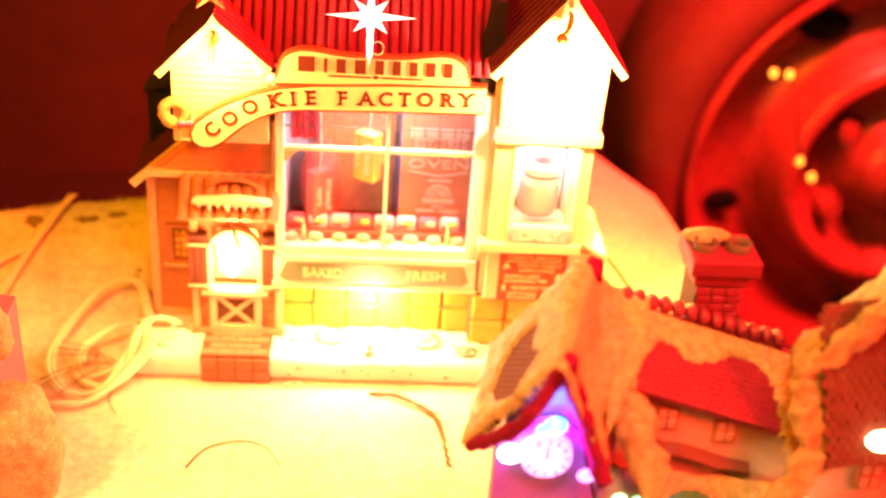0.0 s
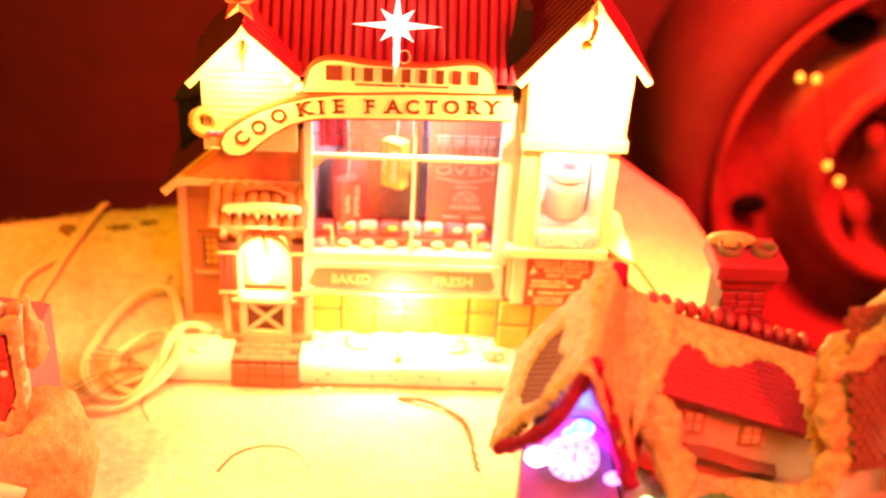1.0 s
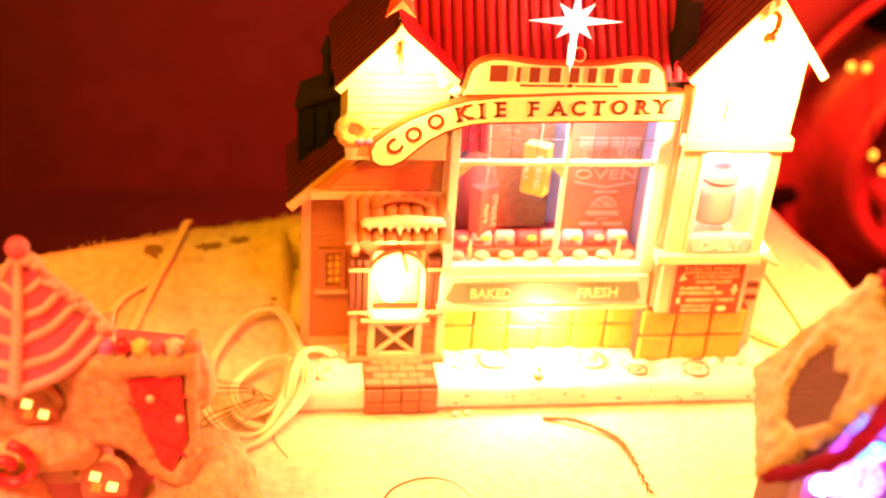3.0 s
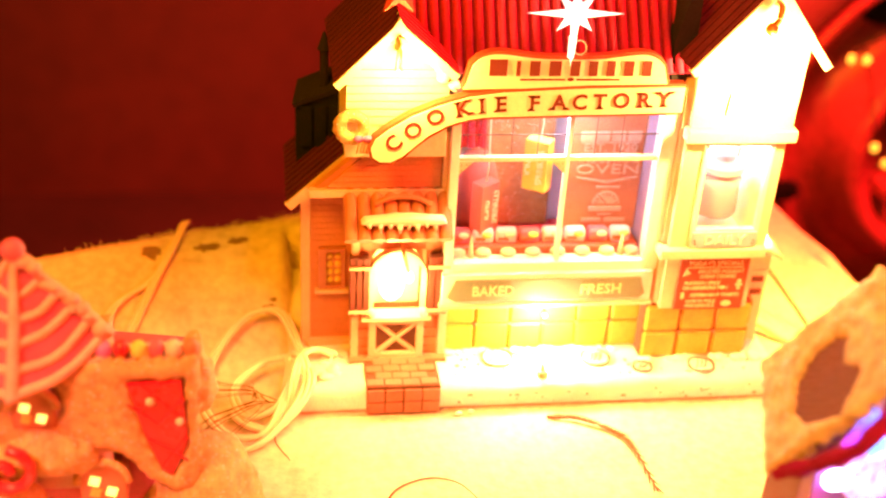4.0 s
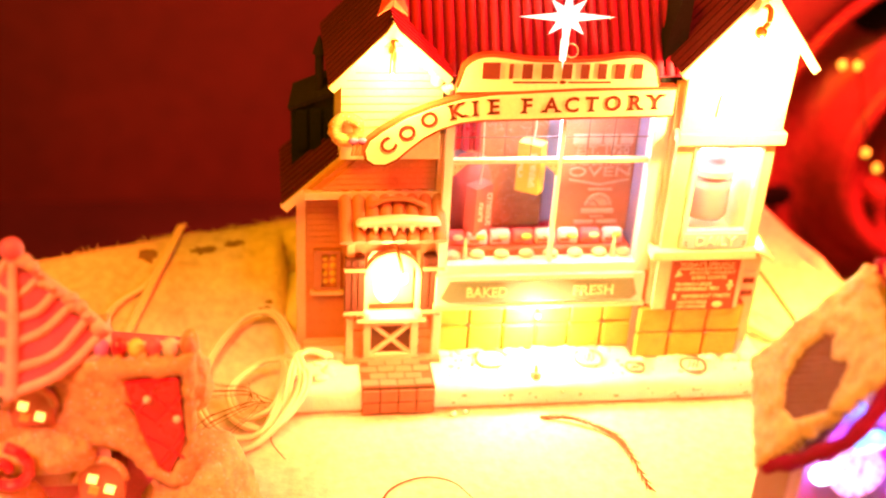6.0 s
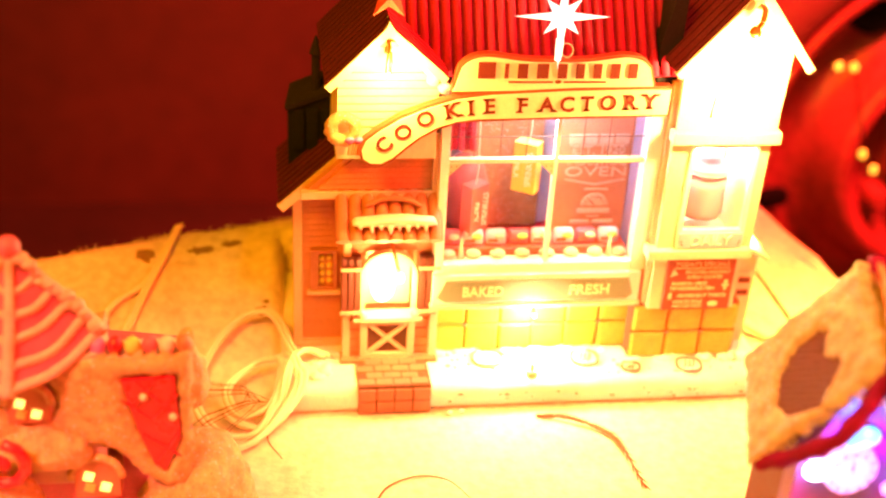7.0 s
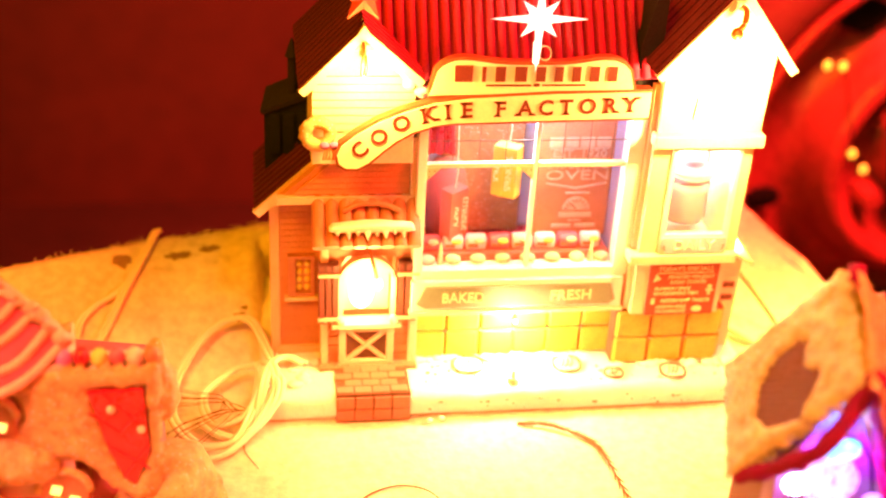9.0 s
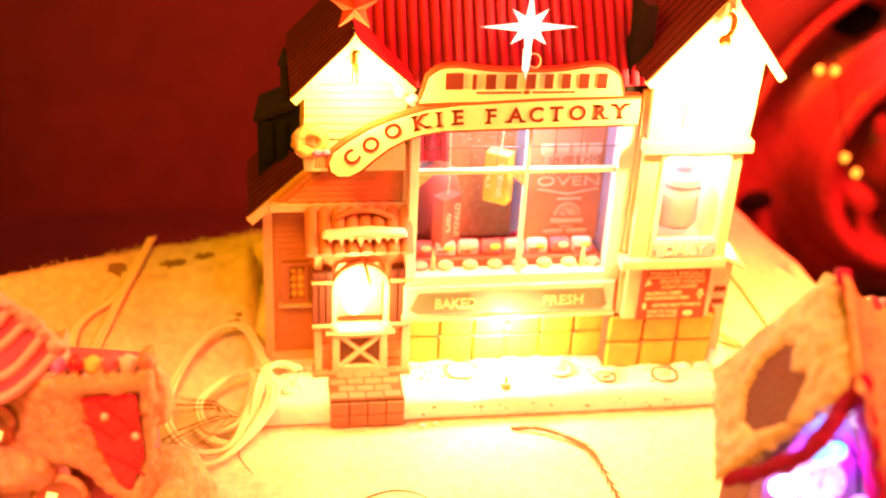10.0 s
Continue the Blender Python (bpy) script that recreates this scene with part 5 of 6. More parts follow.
PATCH = [(0.0078, 0.0275), (0.0098, 0.0312), (0.0164, 0.0276), (0.0235, 0.0350), (0.0268, 0.0310), (0.0334, 0.0259), (0.0293, 0.0132), (0.0242, 0.0106), (0.0150, 0.0117), (0.0084, 0.0186)]


def polygon_gap(x, y, pts):
    """Distance to a polygon's edge, minus inside it."""
    inside, d = False, 1.0
    for (x0, y0), (x1, y1) in zip(pts, pts[1:] + pts[:1]):
        if (y0 > y) != (y1 > y) and x < (x1 - x0) * (y - y0) / (y1 - y0) + x0:
            inside = not inside
        k = max(0, min(1, ((x - x0) * (x1 - x0) + (y - y0) * (y1 - y0)) / ((x1 - x0) ** 2 + (y1 - y0) ** 2)))
        d = min(d, math.hypot(x - x0 - k * (x1 - x0), y - y0 - k * (y1 - y0)))
    return -d if inside else d


BX, BY = (m.inverted() @ Vector(BK)).xy
AX, AY = (m.inverted() @ Vector(AP)).xy
SLOPE = [(-0.002, -0.0025), (L_ + 0.0022, -0.0025), (AX + 0.0022, AY + 0.001), (BX, BY + 0.002)]


def left_snow(x, y):
    rough = 0.0012 * noise.noise(Vector((x * 400, y * 400, 5)))
    return min(polygon_gap(x, y, PATCH) + rough, -polygon_gap(x, y, SLOPE) + rough)


shingles(lroof, LB, LE, AP, 0.0021, 0.0019, "shinglebrown", lambda u, v: polygon_gap(u * L_, v * R_, PATCH) < 0.001)
snow_sheet("gable_snow", cot, m, left_snow, thick=0.0026, res=0.0007)
bm = bmesh.new()
slab(bm, AP, RE, (0.0400, 0.2800, 0.0900), BK, 0.0022)
rroof = part("gable_roof", bm, "shingle", cot, "red shingled gable slope with melting snow")
shingles(rroof, RE, (0.0400, 0.2800, 0.0900), AP, 0.0030, 0.0026, "shingle")
m2, L2, R2 = roof_frame(RE, (0.0400, 0.2800, 0.0900), AP)
snow_sheet("gable_snow", cot, m2, lambda x, y: min(y - (0.018 - 0.016 * math.exp(-((x - 0.004) / 0.004) ** 2) - 0.012 * math.exp(-((x - 0.020) / 0.005) ** 2)), x + 0.001, L2 + 0.012 - x, R2 + 0.004 - y))
bm = bmesh.new()
cyl(bm, (0.0285, 0.2905, 0.1270), (0.0298, 0.2950, 0.1318), 0.0030, 0.0024, 12)
part("ridge_cap", bm, "barge", cot, smooth=True)
def snow_flow(keys, r, end, material="glitter"):
    """A flat, ragged tongue of snow along points."""
    pts = curve_points(keys, 16)
    n = 20
    bm = bmesh.new()
    tube(bm, pts, r, n, end)
    bm.verts.ensure_lookup_table()
    for i, c in enumerate(pts):
        wide = 1.15 + 0.55 * noise.noise(c * 150)
        for j in range(n):
            v = bm.verts[i * n + j]
            d = v.co - c
            v.co = c + Vector((d.x * wide, d.y * 0.55, d.z * 0.8 * wide))
    for v in bm.verts:
        v.co += 0.0016 * noise.noise_vector(v.co * 210) + 0.0008 * noise.noise_vector(v.co * 600)
    part("snow_flow", bm, material, cot, "snow sliding down the valley", smooth=True)


snow_flow([(0.0310, 0.2880, 0.1190), (0.0360, 0.2745, 0.1080), (0.0400, 0.2650, 0.0985), (0.0440, 0.2580, 0.0880), (0.0500, 0.2520, 0.0760), (0.0560, 0.2500, 0.0700), (0.0640, 0.2480, 0.0660)], 0.0050, 0.0046)
snow_flow([(0.0200, 0.2640, 0.1190), (0.0245, 0.2560, 0.1100), (0.0285, 0.2515, 0.0985)], 0.0040, 0.0014)
snow_flow([(0.0270, 0.2840, 0.1225), (0.0320, 0.2740, 0.1120), (0.0350, 0.2660, 0.1010), (0.0360, 0.2620, 0.0930)], 0.0050, 0.0030)
# thick snow that fills the valley between the gable and the long roof
bm = bmesh.new()
rows = []
for i in range(31):
    u = i / 30
    row = []
    for j in range(31):
        v = j / 30
        p = Vector(AP).lerp(Vector(BK), v)
        q = Vector((0.0420, 0.2650, 0.1010)).lerp(Vector((0.0470, 0.2905, 0.1205)), v)
        c = p.lerp(q, u)
        c.z += -0.0050 * math.sin(math.pi * u) * (1 - 0.5 * v) + 0.0016
        if v < 0.2:
            c += (0.2 - v) * 5 * Vector((0.0, -0.0010, -0.0075)) * (0.35 + 0.65 * abs(math.sin(5.2 * u + 0.4))) * min(1, u * 5)
        c += 0.0012 * noise.noise_vector(c * 140) + 0.0006 * noise.noise_vector(c * 480)
        row.append(bm.verts.new(c))
    rows.append(row)
for i in range(30):
    for j in range(30):
        bm.faces.new((rows[i][j], rows[i + 1][j], rows[i + 1][j + 1], rows[i][j + 1]))
vs = part("valley_snow", bm, "glitter", cot, "glittering snow heaped in the roof valley", smooth=True)
if vs.data.polygons[400].normal.z < 0:
    vs.data.flip_normals()
sv = vs.modifiers.new("thickness", "SOLIDIFY")
sv.thickness, sv.offset = 0.0030, -1
# barge boards and finial of the clock gable
for a, b in ((AP, LE), (AP, RE)):
    bm = bmesh.new()
    tube(bm, curve_points([(a[0], a[1] - 0.001, a[2] - 0.0005), ((a[0] + b[0]) / 2, a[1] - 0.001, (a[2] + b[2]) / 2 - 0.001), (b[0], b[1] - 0.001, b[2] - 0.001)], 14), 0.0024, 10)
    for v in bm.verts:
        v.co += 0.0011 * noise.noise_vector(v.co * 260)
    part("barge_board", bm, "barge", cot, "knobbly dark crimson barge board", smooth=True)
bm = bmesh.new()
ball(bm, (0.0165, 0.2520, 0.1240), 0.0030, 1, 1, 1.1, 14, 10)
part("finial", bm, "barge", cot, smooth=True)
# the clock
bm = bmesh.new()
cyl(bm, (0.0155, 0.2602, 0.0868), (0.0155, 0.2572, 0.0868), 0.0078, 0.0074, 32)
clock = part("clock", bm, "clockface", cot, "round white lit clock face")
for k in range(12):
    a = math.pi * k / 6
    bm = bmesh.new()
    cyl(bm, (0.0155 + 0.0052 * math.sin(a), 0.2569, 0.0868 + 0.0052 * math.cos(a)), (0.0155 + 0.0067 * math.sin(a), 0.2569, 0.0868 + 0.0067 * math.cos(a)), 0.00028, 0.00028, 5)
    part("hour_mark", bm, "timber", clock)
for ln, a in ((0.0026, 0.05), (0.0042, 0.0)):
    bm = bmesh.new()
    cyl(bm, (0.0155, 0.2568, 0.0868), (0.0155 + ln * math.sin(a), 0.2568, 0.0868 + ln * math.cos(a)), 0.0003, 0.0002, 5)
    part("pointer", bm, "timber", clock)
# coloured lights on the gable
for x, z, r, mt in ((0.0165, 0.0995, 0.0030, "bulbblue"), (0.0135, 0.0978, 0.0022, "bulbblue"), (0.0045, 0.0890, 0.0030, "bulbwhite"), (0.0275, 0.0815, 0.0024, "bulbviolet"), (0.0385, 0.0730, 0.0019, "bulbgreen"), (0.0440, 0.0722, 0.0017, "bulbgreen")):
    bm = bmesh.new()
    ball(bm, (x, 0.2560, z), r, 1.2, 0.6, 1, 12, 8)
    part("light_bulb", bm, mt, cot, smooth=True)
bm = bmesh.new()
tube(bm, curve_points([(0.002, 0.2575, 0.093), (0.0090, 0.2572, 0.1000), (0.0165, 0.2570, 0.1030), (0.0240, 0.2572, 0.0960), (0.0280, 0.2575, 0.0830), (0.0320, 0.2560, 0.0700)]), 0.0005, 6)
part("light_wire", bm, "green", cot, smooth=True)
# chimney
bm = bmesh.new()
box(bm, 0.0600, 0.0740, 0.2900, 0.3040, 0.095, 0.1285)
ch = part("chimney", bm, "mortar", cot, "red brick chimney with snow on its cap")
bk = block_mesh(0.0044, 0.0010, 0.0024, "shingle", 0.0002)
for r in range(10):
    for c in range(3):
        piece("brick", bk, pose(0.0622 + 0.0047 * c + (0.0 if r % 2 else 0.0006), 0.2897, 0.1010 + 0.0028 * r), ch)
for x0, x1, y0, y1, z0, z1 in ((0.0588, 0.0760, 0.2890, 0.3050, 0.1282, 0.1322), (0.0570, 0.0785, 0.2875, 0.3065, 0.1322, 0.1375)):
    bm = bmesh.new()
    box(bm, x0, x1, y0, y1, z0, z1)
    part("chimney_cap", bm, "shingle", ch, bevel=0.0008)
for x in (0.0625, 0.0730):
    bm = bmesh.new()
    lathe(bm, [(0.0040, 0.1370), (0.0040, 0.1400), (0.0030, 0.1400), (0.0028, 0.1372)], (x, 0.2965, 0), n=14)
    part("chimney_pot", bm, "timber", ch, smooth=True)
bm = bmesh.new()
ball(bm, (0.0640, 0.3020, 0.1388), 0.0045, 1.8, 0.9, 0.5, 14, 8)
part("cap_snow", bm, "glitter", ch, smooth=True)
ch.location = (0.0022, 0.0062, -0.0050)
# the cross wing with its snowy gable
bm = bmesh.new()
slab(bm, (0.0840, 0.2640, 0.1080), (0.1060, 0.2580, 0.1420), (0.1100, 0.2760, 0.1450), (0.0890, 0.2800, 0.1130), 0.004)
bmesh.ops.subdivide_edges(bm, edges=bm.edges[:], cuts=12, use_grid_fill=True)
for v in bm.verts:
    v.co += 0.0022 * noise.noise_vector(v.co * 150) + 0.0009 * noise.noise_vector(v.co * 520)
part("wing_snow", bm, "glitter", cot, "thick snow on the cross wing roof", smooth=True)
bm = bmesh.new()
prism(bm, [(0.0960, -0.001), (0.1500, -0.001), (0.1500, 0.096), (0.1120, 0.092), (0.0960, 0.086)], 0.2640, 0.300)
part("wing_wall", bm, "plaster", cot)
bm = bmesh.new()
slab(bm, (0.0960, 0.2540, 0.0880), (0.1500, 0.2540, 0.0980), (0.1500, 0.2660, 0.1400), (0.1080, 0.2660, 0.1400), 0.002)
wr2 = part("wing_roof", bm, "shinglebrown", cot)
shingles(wr2, (0.0960, 0.2540, 0.0885), (0.1500, 0.2540, 0.0985), (0.1080, 0.2660, 0.1405), 0.0027, 0.0025, "shinglebrown", lambda u, v: u < 0.75)
snow_flow([(0.0900, 0.2640, 0.1130), (0.0910, 0.2600, 0.1020), (0.0925, 0.2570, 0.0920), (0.0900, 0.2540, 0.0830), (0.0830, 0.2510, 0.0750), (0.0720, 0.2490, 0.0690)], 0.0050, 0.0050)
snow_flow([(0.1075, 0.2600, 0.1430), (0.1000, 0.2610, 0.1320), (0.0940, 0.2625, 0.1220), (0.0895, 0.2640, 0.1130)], 0.0042, 0.0048)
bm = bmesh.new()
box(bm, 0.1110, 0.1190, 0.2615, 0.2640, 0.0740, 0.0850)
wn = part("window", bm, "clay", cot, bevel=0.0004)
for i in (-1, 1):
    for j in (-1, 1):
        bm = bmesh.new()
        box(bm, 0.1150 + i * 0.0017 - 0.0012, 0.1150 + i * 0.0017 + 0.0012, 0.2608, 0.2617, 0.0795 + j * 0.0024 - 0.0018, 0.0795 + j * 0.0024 + 0.0018)
        part("pane", bm, "plaster", wn)
bm = bmesh.new()
ball(bm, (0.1110, 0.2540, 0.0985), 0.0040, 1.2, 0.7, 0.8, 12, 8)
part("light_bulb", bm, "bulb", cot, smooth=True)
bm = bmesh.new()
ball(bm, (0.0930, 0.2480, 0.0735), 0.0036, 1.5, 0.7, 0.7, 12, 8)
part("light_bulb", bm, "bulb", cot, smooth=True)

# ---- gingerbread house in the foreground ----
cand = thing("gingerbread_house", (-0.195, 0.33, 0.0), "snowy gingerbread sweet shop with iced spire and lit windows", "village house")
bm = bmesh.new()
prism(bm, [(-0.240, -0.001), (-0.168, -0.001), (-0.168, 0.060), (-0.240, 0.070)], 0.333, 0.375)
part("house_wall", bm, "pink", cand, "pink gingerbread wall")
# spire of four iced faces
tip, zb = Vector((-0.2120, 0.3300, 0.1200)), 0.0860
corners = [Vector((-0.2140, 0.3120, zb - 0.004)), Vector((-0.1880, 0.3300, zb + 0.006)), Vector((-0.2060, 0.3520, zb + 0.004)), Vector((-0.2340, 0.3300, zb))]
bm = bmesh.new()
tv = bm.verts.new(tip)
cv = [bm.verts.new(c) for c in corners]
for k in range(4):
    bm.faces.new((tv, cv[k], cv[(k + 1) % 4]))
bm.faces.new(cv[::-1])
spire = part("spire", bm, "pink", cand, "pink spire striped with icing")
for k in range(4):
    bm = bmesh.new()
    tube(bm, curve_points([tip, (tip + corners[k]) / 2 + Vector((0.0005, -0.0006, 0.0006)), corners[k]], 10), 0.0012, 8, 0.0019)
    part("icing_ridge", bm, "iced", spire, smooth=True)
for f_ in (0, 3):
    a, b = corners[f_], corners[(f_ + 1) % 4]
    for r in range(5):
        t = 0.28 + 0.17 * r
        p, q = tip.lerp(a, t), tip.lerp(b, t)
        mid = (p + q) / 2 + Vector((random.uniform(-0.001, 0.001), -0.0006, -0.0042 * t + random.uniform(-0.0012, 0.0012)))
        bm = bmesh.new()
        tube(bm, curve_points([p, mid, q], 10), 0.0010 + 0.0006 * t, 8)
        part("icing_stripe", bm, "iced", spire, smooth=True)
bm = bmesh.new()
ball(bm, (-0.2120, 0.3298, 0.1212), 0.0034, 1, 1, 1, 14, 10)
part("gumdrop", bm, "pink", spire, smooth=True)
for k in range(16):
    bm = bmesh.new()
    p = tip.lerp(corners[1], 0.06 + 0.058 * k)
    ball(bm, p + Vector((random.uniform(-0.0010, 0.0010), -0.001 + random.uniform(-0.0006, 0.0006), 0.0006 + random.uniform(-0.0006, 0.0008))), random.uniform(0.0013, 0.0027), random.uniform(0.8, 1.4), 1, random.uniform(0.6, 1.0), 10, 7)
    part("icing_blob", bm, "iced", spire, smooth=True)
bm = bmesh.new()
prism(bm, [(-0.2300, 0.040), (-0.1900, 0.040), (-0.1900, 0.0880), (-0.2130, 0.0820), (-0.2300, 0.0860)], 0.3240, 0.348)
tw = part("turret_wall", bm, "plaster", cand, "rough snowy turret wall")
# quilted chimney stack with sweets on top
bm = bmesh.new()
prism(bm, [(-0.1915, 0.0855), (-0.1640, 0.0855), (-0.1660, 0.0400), (-0.1915, 0.0560)], 0.3262, 0.3350)
stack = part("icing_wall", bm, "icing", cand, "rough white icing gable")
QUILT = [(-0.1842, 0.0792), (-0.1680, 0.0798), (-0.1672, 0.0560), (-0.1725, 0.0435), (-0.1760, 0.0470), (-0.1800, 0.0600)]
FRONT = [(-0.1930, 0.0868), (-0.1628, 0.0868), (-0.1650, 0.0385), (-0.1715, 0.0360), (-0.1800, 0.0430), (-0.1850, 0.0505), (-0.1925, 0.0550), (-0.1990, 0.0510), (-0.2040, 0.0465), (-0.2200, 0.0440), (-0.2330, 0.0520), (-0.2330, 0.0800), (-0.2140, 0.0815), (-0.2030, 0.0835)]
FO = Vector((-0.240, 0.3262, 0.030))
front = Matrix.Translation(FO) @ Matrix(((1, 0, 0, 0), (0, 0, -1, 0), (0, 1, 0, 0), (0, 0, 0, 1)))


def front_snow(x, y):
    px, pz = x + FO.x, y + FO.z
    rough = 0.0010 * noise.noise(Vector((x * 350, y * 350, 8)))
    return min(-polygon_gap(px, pz, FRONT), polygon_gap(px, pz, QUILT), math.hypot(px + 0.2110, pz - 0.0720) - 0.0078, math.hypot(px + 0.1935, pz - 0.0425) - 0.0085) + rough


snow_sheet("front_icing", cand, front, front_snow, thick=0.0042, res=0.0009)
bm = bmesh.new()
prism(bm, [(-0.1842, 0.0792), (-0.1680, 0.0798), (-0.1672, 0.0560), (-0.1725, 0.0435), (-0.1760, 0.0470), (-0.1800, 0.0600)], 0.3228, 0.3262)
quilt = part("quilted_panel", bm, "candyred", stack, "glossy red quilted panel with sugar pearls", bevel=0.0008)
for p, q in (((-0.1840, 0.0720), (-0.1755, 0.0640)), ((-0.1755, 0.0640), (-0.1675, 0.0735)), ((-0.1800, 0.0790), (-0.1675, 0.0640)), ((-0.1810, 0.0680), (-0.1740, 0.0790)), ((-0.1790, 0.0590), (-0.1675, 0.0500)), ((-0.1750, 0.0480), (-0.1675, 0.0590))):
    bm = bmesh.new()
    cyl(bm, (p[0], 0.3226, p[1]), (q[0], 0.3226, q[1]), 0.0005, 0.0005, 6)
    part("quilt_ridge", bm, "candyred", quilt)
for x, z in ((-0.1775, 0.0732), (-0.1692, 0.0655)):
    bm = bmesh.new()
    ball(bm, (x, 0.3220, z), 0.0013, 1, 1, 1, 10, 8)
    part("sugar_pearl", bm, "icing", quilt, smooth=True)
for k, mt in enumerate(("purple", "candyred", "yellowbox", "pink", "icing", "clay")):
    bm = bmesh.new()
    ball(bm, (-0.1900 + 0.0050 * k, 0.3275 + 0.0004 * (k % 2), 0.0880), 0.0028, 0.9, 1, 1.15, 12, 8)
    part("gumdrop", bm, mt, stack, smooth=True)
# arched windows glowing
for wx, wy, wz, s in ((-0.2110, 0.3222, 0.0715, 1.0), (-0.1935, 0.3225, 0.0425, 1.1)):
    bm = bmesh.new()
    prism(bm, [(wx - 0.0062 * s, wz - 0.0065 * s), (wx + 0.0062 * s, wz - 0.0065 * s)] + [(wx + 0.0062 * s * math.cos(a), wz + 0.001 + 0.0062 * s * math.sin(a)) for a in [math.pi * k / 10 for k in range(11)]], wy, wy + 0.012)
    wn = part("window", bm, "clay", cand, "arched window with glowing panes")
    for i in (-1, 1):
        for j in (-1, 1):
            if (i, j) == (1, 1):
                continue
            bm = bmesh.new()
            box(bm, -0.0014 * s, 0.0014 * s, -0.0003, 0.0003, -0.0014 * s, 0.0014 * s, Matrix.Translation((wx + i * 0.0022 * s, wy - 0.0003, wz - 0.0010 + j * 0.0020 * s)) @ pose(0, 0, 0, 0, 18, 0))
            part("pane", bm, "windowglow" if (i, j) != (-1, -1) else "yellowbox", wn)
    bm = bmesh.new()
    tube(bm, [(wx + 0.0070 * s * math.cos(a), wy - 0.0005, wz + 0.001 + 0.0070 * s * math.sin(a)) for a in [math.pi * k / 12 for k in range(13)]], 0.0013, 8)
    part("icing_trim", bm, "glitter", wn, smooth=True)
# swirl sweet, snow drifts and shop sign
bm = bmesh.new()
tube(bm, [(-0.2190 + (0.0012 + 0.00055 * k) * math.cos(k * 0.55), 0.3130, 0.0560 + (0.0012 + 0.00055 * k) * math.sin(k * 0.55)) for k in range(15)], 0.0019, 8)
part("swirl_sweet", bm, "candyred", cand, "red swirl sweet", smooth=True)


def drift(name, c, r, sx, sy, sz, parent, seed):
    bm = bmesh.new()
    bmesh.ops.create_icosphere(bm, subdivisions=5, radius=r, matrix=Matrix.Translation(c) @ Matrix.Diagonal((sx, sy, sz, 1)))
    for v in bm.verts:
        v.co += 0.0032 * noise.noise_vector(v.co * 60 + Vector((seed, 0, 0))) + 0.0005 * noise.noise_vector(v.co * 520)
    for v in bm.verts:
        v.co += 0.0010 * noise.noise_vector(v.co * 210)
    part(name, bm, "glitter", parent, "rounded bank of glittering snow", smooth=True)


drift("snow_bank", (-0.163, 0.335, 0.020), 0.0215, 0.9, 0.9, 1.25, cand, 1)
drift("snow_bank", (-0.210, 0.3220, 0.054), 0.012, 1.3, 0.5, 0.6, cand, 2)
drift("snow_bank", (-0.226, 0.318, 0.040), 0.014, 1.2, 0.6, 0.9, cand, 3)
drift("snow_bank", (-0.1640, 0.338, 0.072), 0.0085, 0.6, 0.7, 1.7, cand, 4)
bm = bmesh.new()
prism(bm, [(-0.1985, 0.0120)] + [(-0.1985 + 0.0345 * k / 10, 0.0225 + 0.0035 * math.sin(math.pi * k / 10)) for k in range(11)] + [(-0.1640, 0.0120)], 0.3080, 0.3110)
sg = part("shop_sign", bm, "candyred", cand, "red sign topped with icing", bevel=0.0006)
lettering("BREAD SHOP", (-0.1810, 0.3078, 0.0170), 0.0054, "letterwhite", sg, width=0.0310, depth=0.0004)
bm = bmesh.new()
tube(bm, [(-0.1985 + 0.0345 * k / 10, 0.3085, 0.0232 + 0.0035 * math.sin(math.pi * k / 10)) for k in range(11)], 0.0028, 8)
part("sign_icing", bm, "icing", sg, smooth=True)

# ---- cords and twigs on the felt ----
cord = thing("power_cord", (-0.15, 0.42, 0.0), "coiled ivory twin power cord lying on the felt", "cord")


def lay(pts, lift=0.001):
    return [Vector((x, y, max(felt_height(x, y), 0) + h + lift)) for x, y, h in pts]


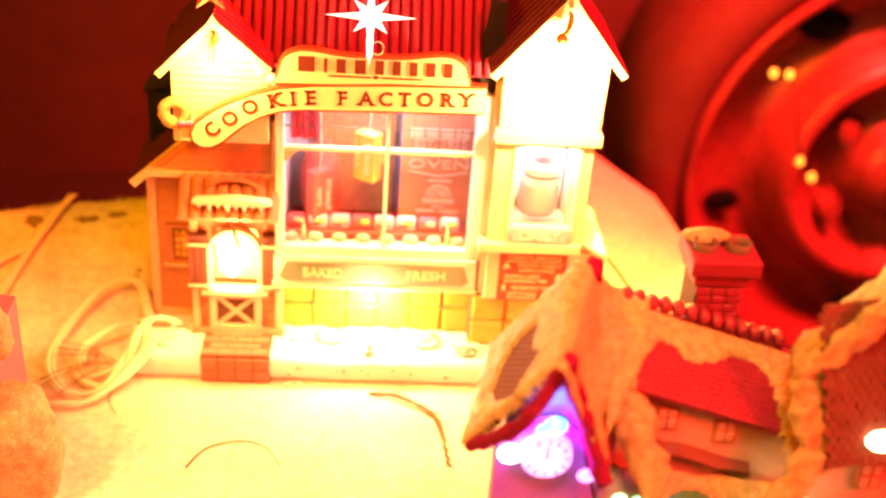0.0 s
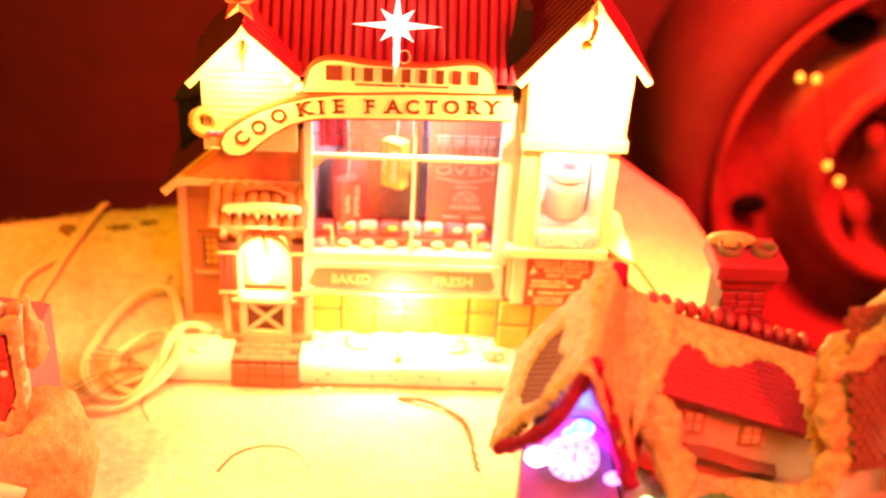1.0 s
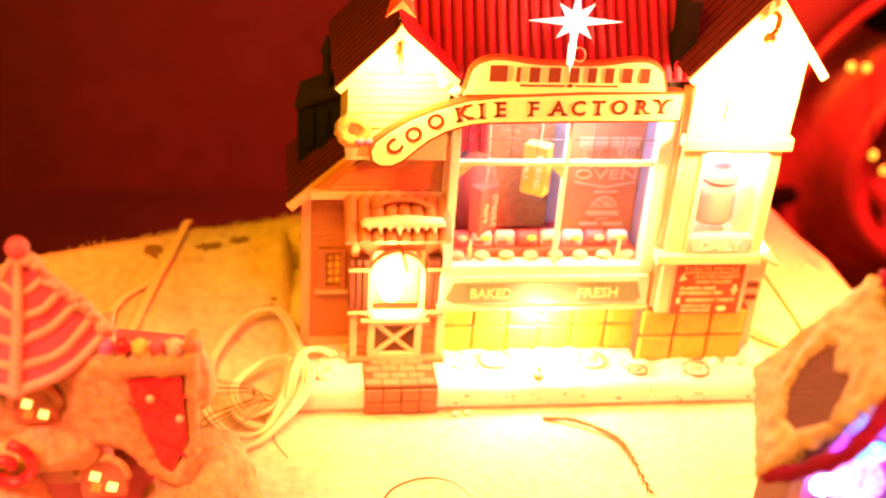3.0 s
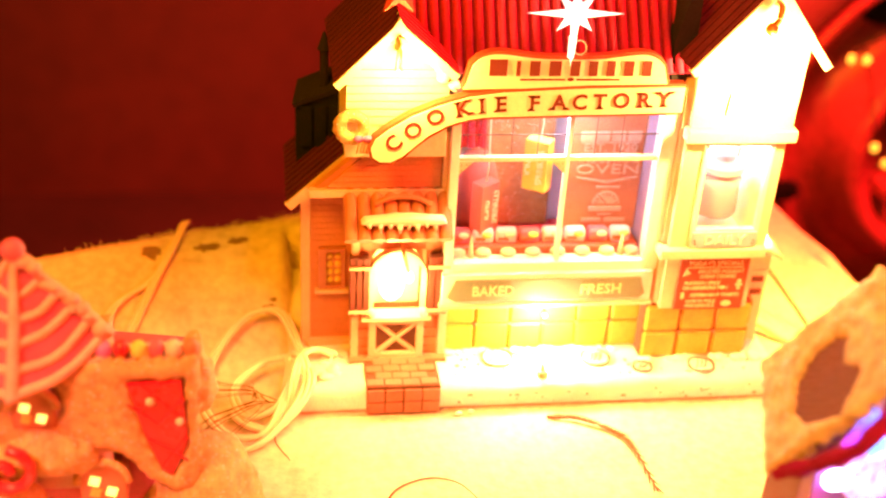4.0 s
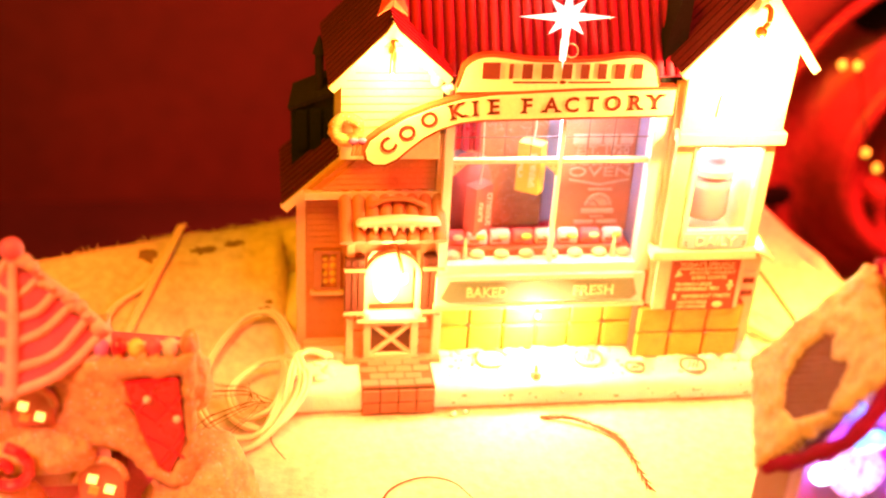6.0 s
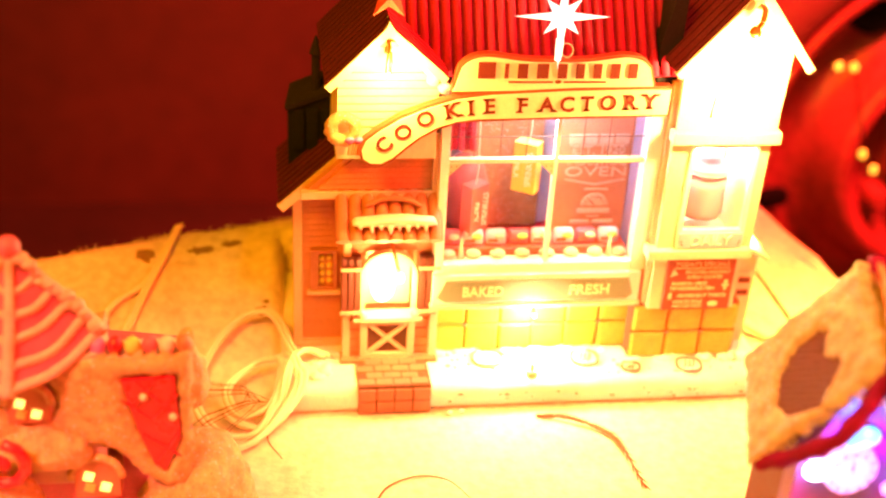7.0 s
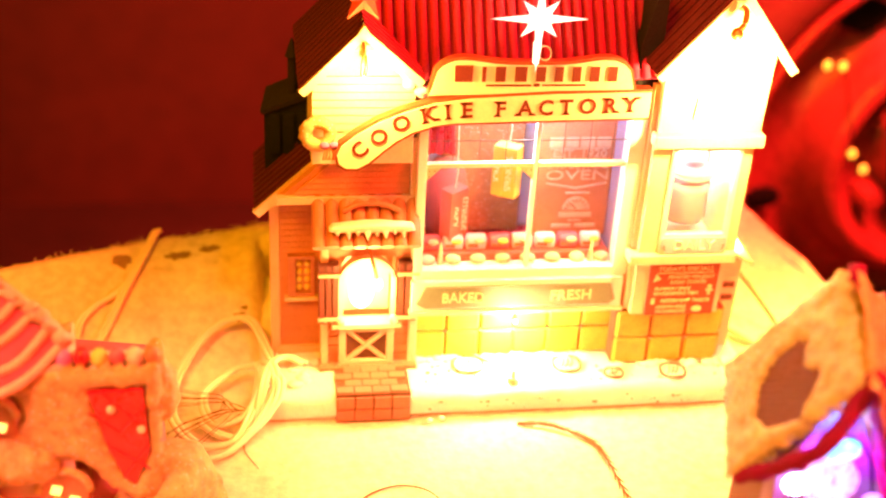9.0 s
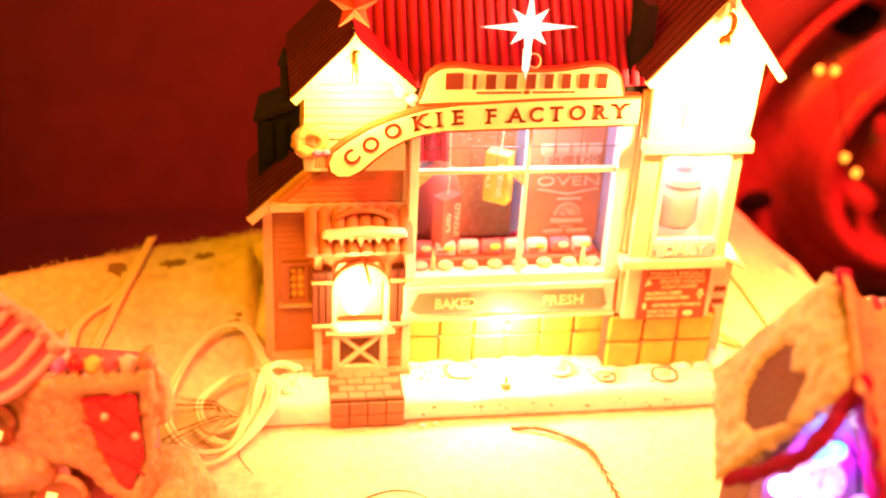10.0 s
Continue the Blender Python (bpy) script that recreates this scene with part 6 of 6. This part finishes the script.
for d in (0.0, 0.0019):
    for keys in (
        [(-0.1800, 0.5115, 0.0), (-0.181, 0.508, 0.001), (-0.185, 0.489, 0.0015), (-0.191, 0.474, 0.002), (-0.199, 0.456, 0.002), (-0.207, 0.435, 0.002)],
        [(-0.190, 0.477, 0.001), (-0.197, 0.470, 0.002), (-0.205, 0.465, 0.002), (-0.210, 0.457, 0.002), (-0.2095, 0.440, 0.002)],
        [(-0.131, 0.430, 0.013), (-0.140, 0.452, 0.011), (-0.155, 0.452, 0.007), (-0.168, 0.434, 0.004), (-0.170, 0.410, 0.003), (-0.160, 0.392, 0.002), (-0.146, 0.392, 0.003), (-0.138, 0.408, 0.008), (-0.135, 0.425, 0.014), (-0.131, 0.420, 0.017), (-0.130, 0.410, 0.012), (-0.138, 0.396, 0.006), (-0.150, 0.385, 0.002), (-0.163, 0.384, 0.002)],
        [(-0.134, 0.425, 0.0140), (-0.146, 0.431, 0.008), (-0.158, 0.419, 0.004), (-0.153, 0.402, 0.003), (-0.141, 0.404, 0.006), (-0.135, 0.417, 0.013), (-0.137, 0.428, 0.013)],
        [(-0.133, 0.421, 0.0140), (-0.128, 0.413, 0.0145), (-0.131, 0.404, 0.009), (-0.141, 0.395, 0.003), (-0.151, 0.397, 0.002), (-0.158, 0.404, 0.002)],
        [(-0.118, 0.426, 0.0135), (-0.124, 0.428, 0.0155), (-0.130, 0.424, 0.017), (-0.134, 0.414, 0.015), (-0.137, 0.403, 0.005), (-0.141, 0.398, 0.002)],
    ):
        bm = bmesh.new()
        tube(bm, [p + Vector((d, d * 0.4, 0.0002)) for p in curve_points(lay(keys), 10)], 0.0011, 8)
        part("wire", bm, "cord", cord, smooth=True)
cord2 = thing("side_cord", (0.09, 0.45, 0.0), "ivory cord and dark lead beside the tower", "cord")
for keys, r, mt in (([(0.058, 0.470, 0.006), (0.070, 0.462, 0.004), (0.085, 0.446, 0.001), (0.100, 0.425, 0.001)], 0.0020, "cord"), ([(0.062, 0.476, 0.036), (0.078, 0.474, 0.026), (0.092, 0.462, 0.010), (0.098, 0.448, 0.002), (0.099, 0.430, 0.001)], 0.0009, "timber")):
    bm = bmesh.new()
    tube(bm, curve_points(lay(keys), 10), r, 8)
    part("wire", bm, mt, cord2, smooth=True)


def twig(label, keys, r, barbs=0, group=""):
    t = thing("twig", keys[0], label, "twig", group)
    pts = curve_points(lay(keys, 0.0006), 12)
    bm = bmesh.new()
    tube(bm, pts, r, 6, r * 0.35)
    part("stem", bm, "twig", t, smooth=True)
    for k in range(barbs):
        p = pts[int((k + 0.5) / barbs * (len(pts) - 1))]
        d = (pts[min(len(pts) - 1, int((k + 0.5) / barbs * (len(pts) - 1)) + 1)] - p).normalized()
        s = Vector((-d.y, d.x, 0.3)) * (1 if k % 2 else -1)
        bm = bmesh.new()
        tube(bm, [p, p + 0.0042 * (d + 0.32 * s)], r * 0.6, 5, r * 0.15)
        part("barb", bm, "twig", t)


twig("dry barbed grass stem lying on the felt", [(-0.034, 0.400, 0.0), (-0.022, 0.397, 0.001), (-0.010, 0.388, 0.001), (-0.005, 0.378, 0.001), (-0.002, 0.353, 0.0)], 0.0007, 44)
twig("thin curved dry stem lying on the felt", [(-0.104, 0.350, 0.0), (-0.098, 0.361, 0.0), (-0.086, 0.366, 0.0), (-0.075, 0.363, 0.0), (-0.068, 0.352, 0.0)], 0.0004)
twig("short thin dry stem by the cord", [(-0.141, 0.398, 0.0), (-0.141, 0.390, 0.0), (-0.136, 0.380, 0.0)], 0.0004)
for k in range(14):
    a = random.uniform(-1.0, 1.0)
    twig("fine dry conifer sprig over the cord", [(-0.138 - 0.001 * k, 0.408, 0.006), (-0.150, 0.402 + 0.010 * a, 0.010), (-0.163, 0.400 + 0.022 * a, 0.006), (-0.170, 0.396 + 0.034 * a, 0.004)], 0.00017, 7, "conifer sprigs")
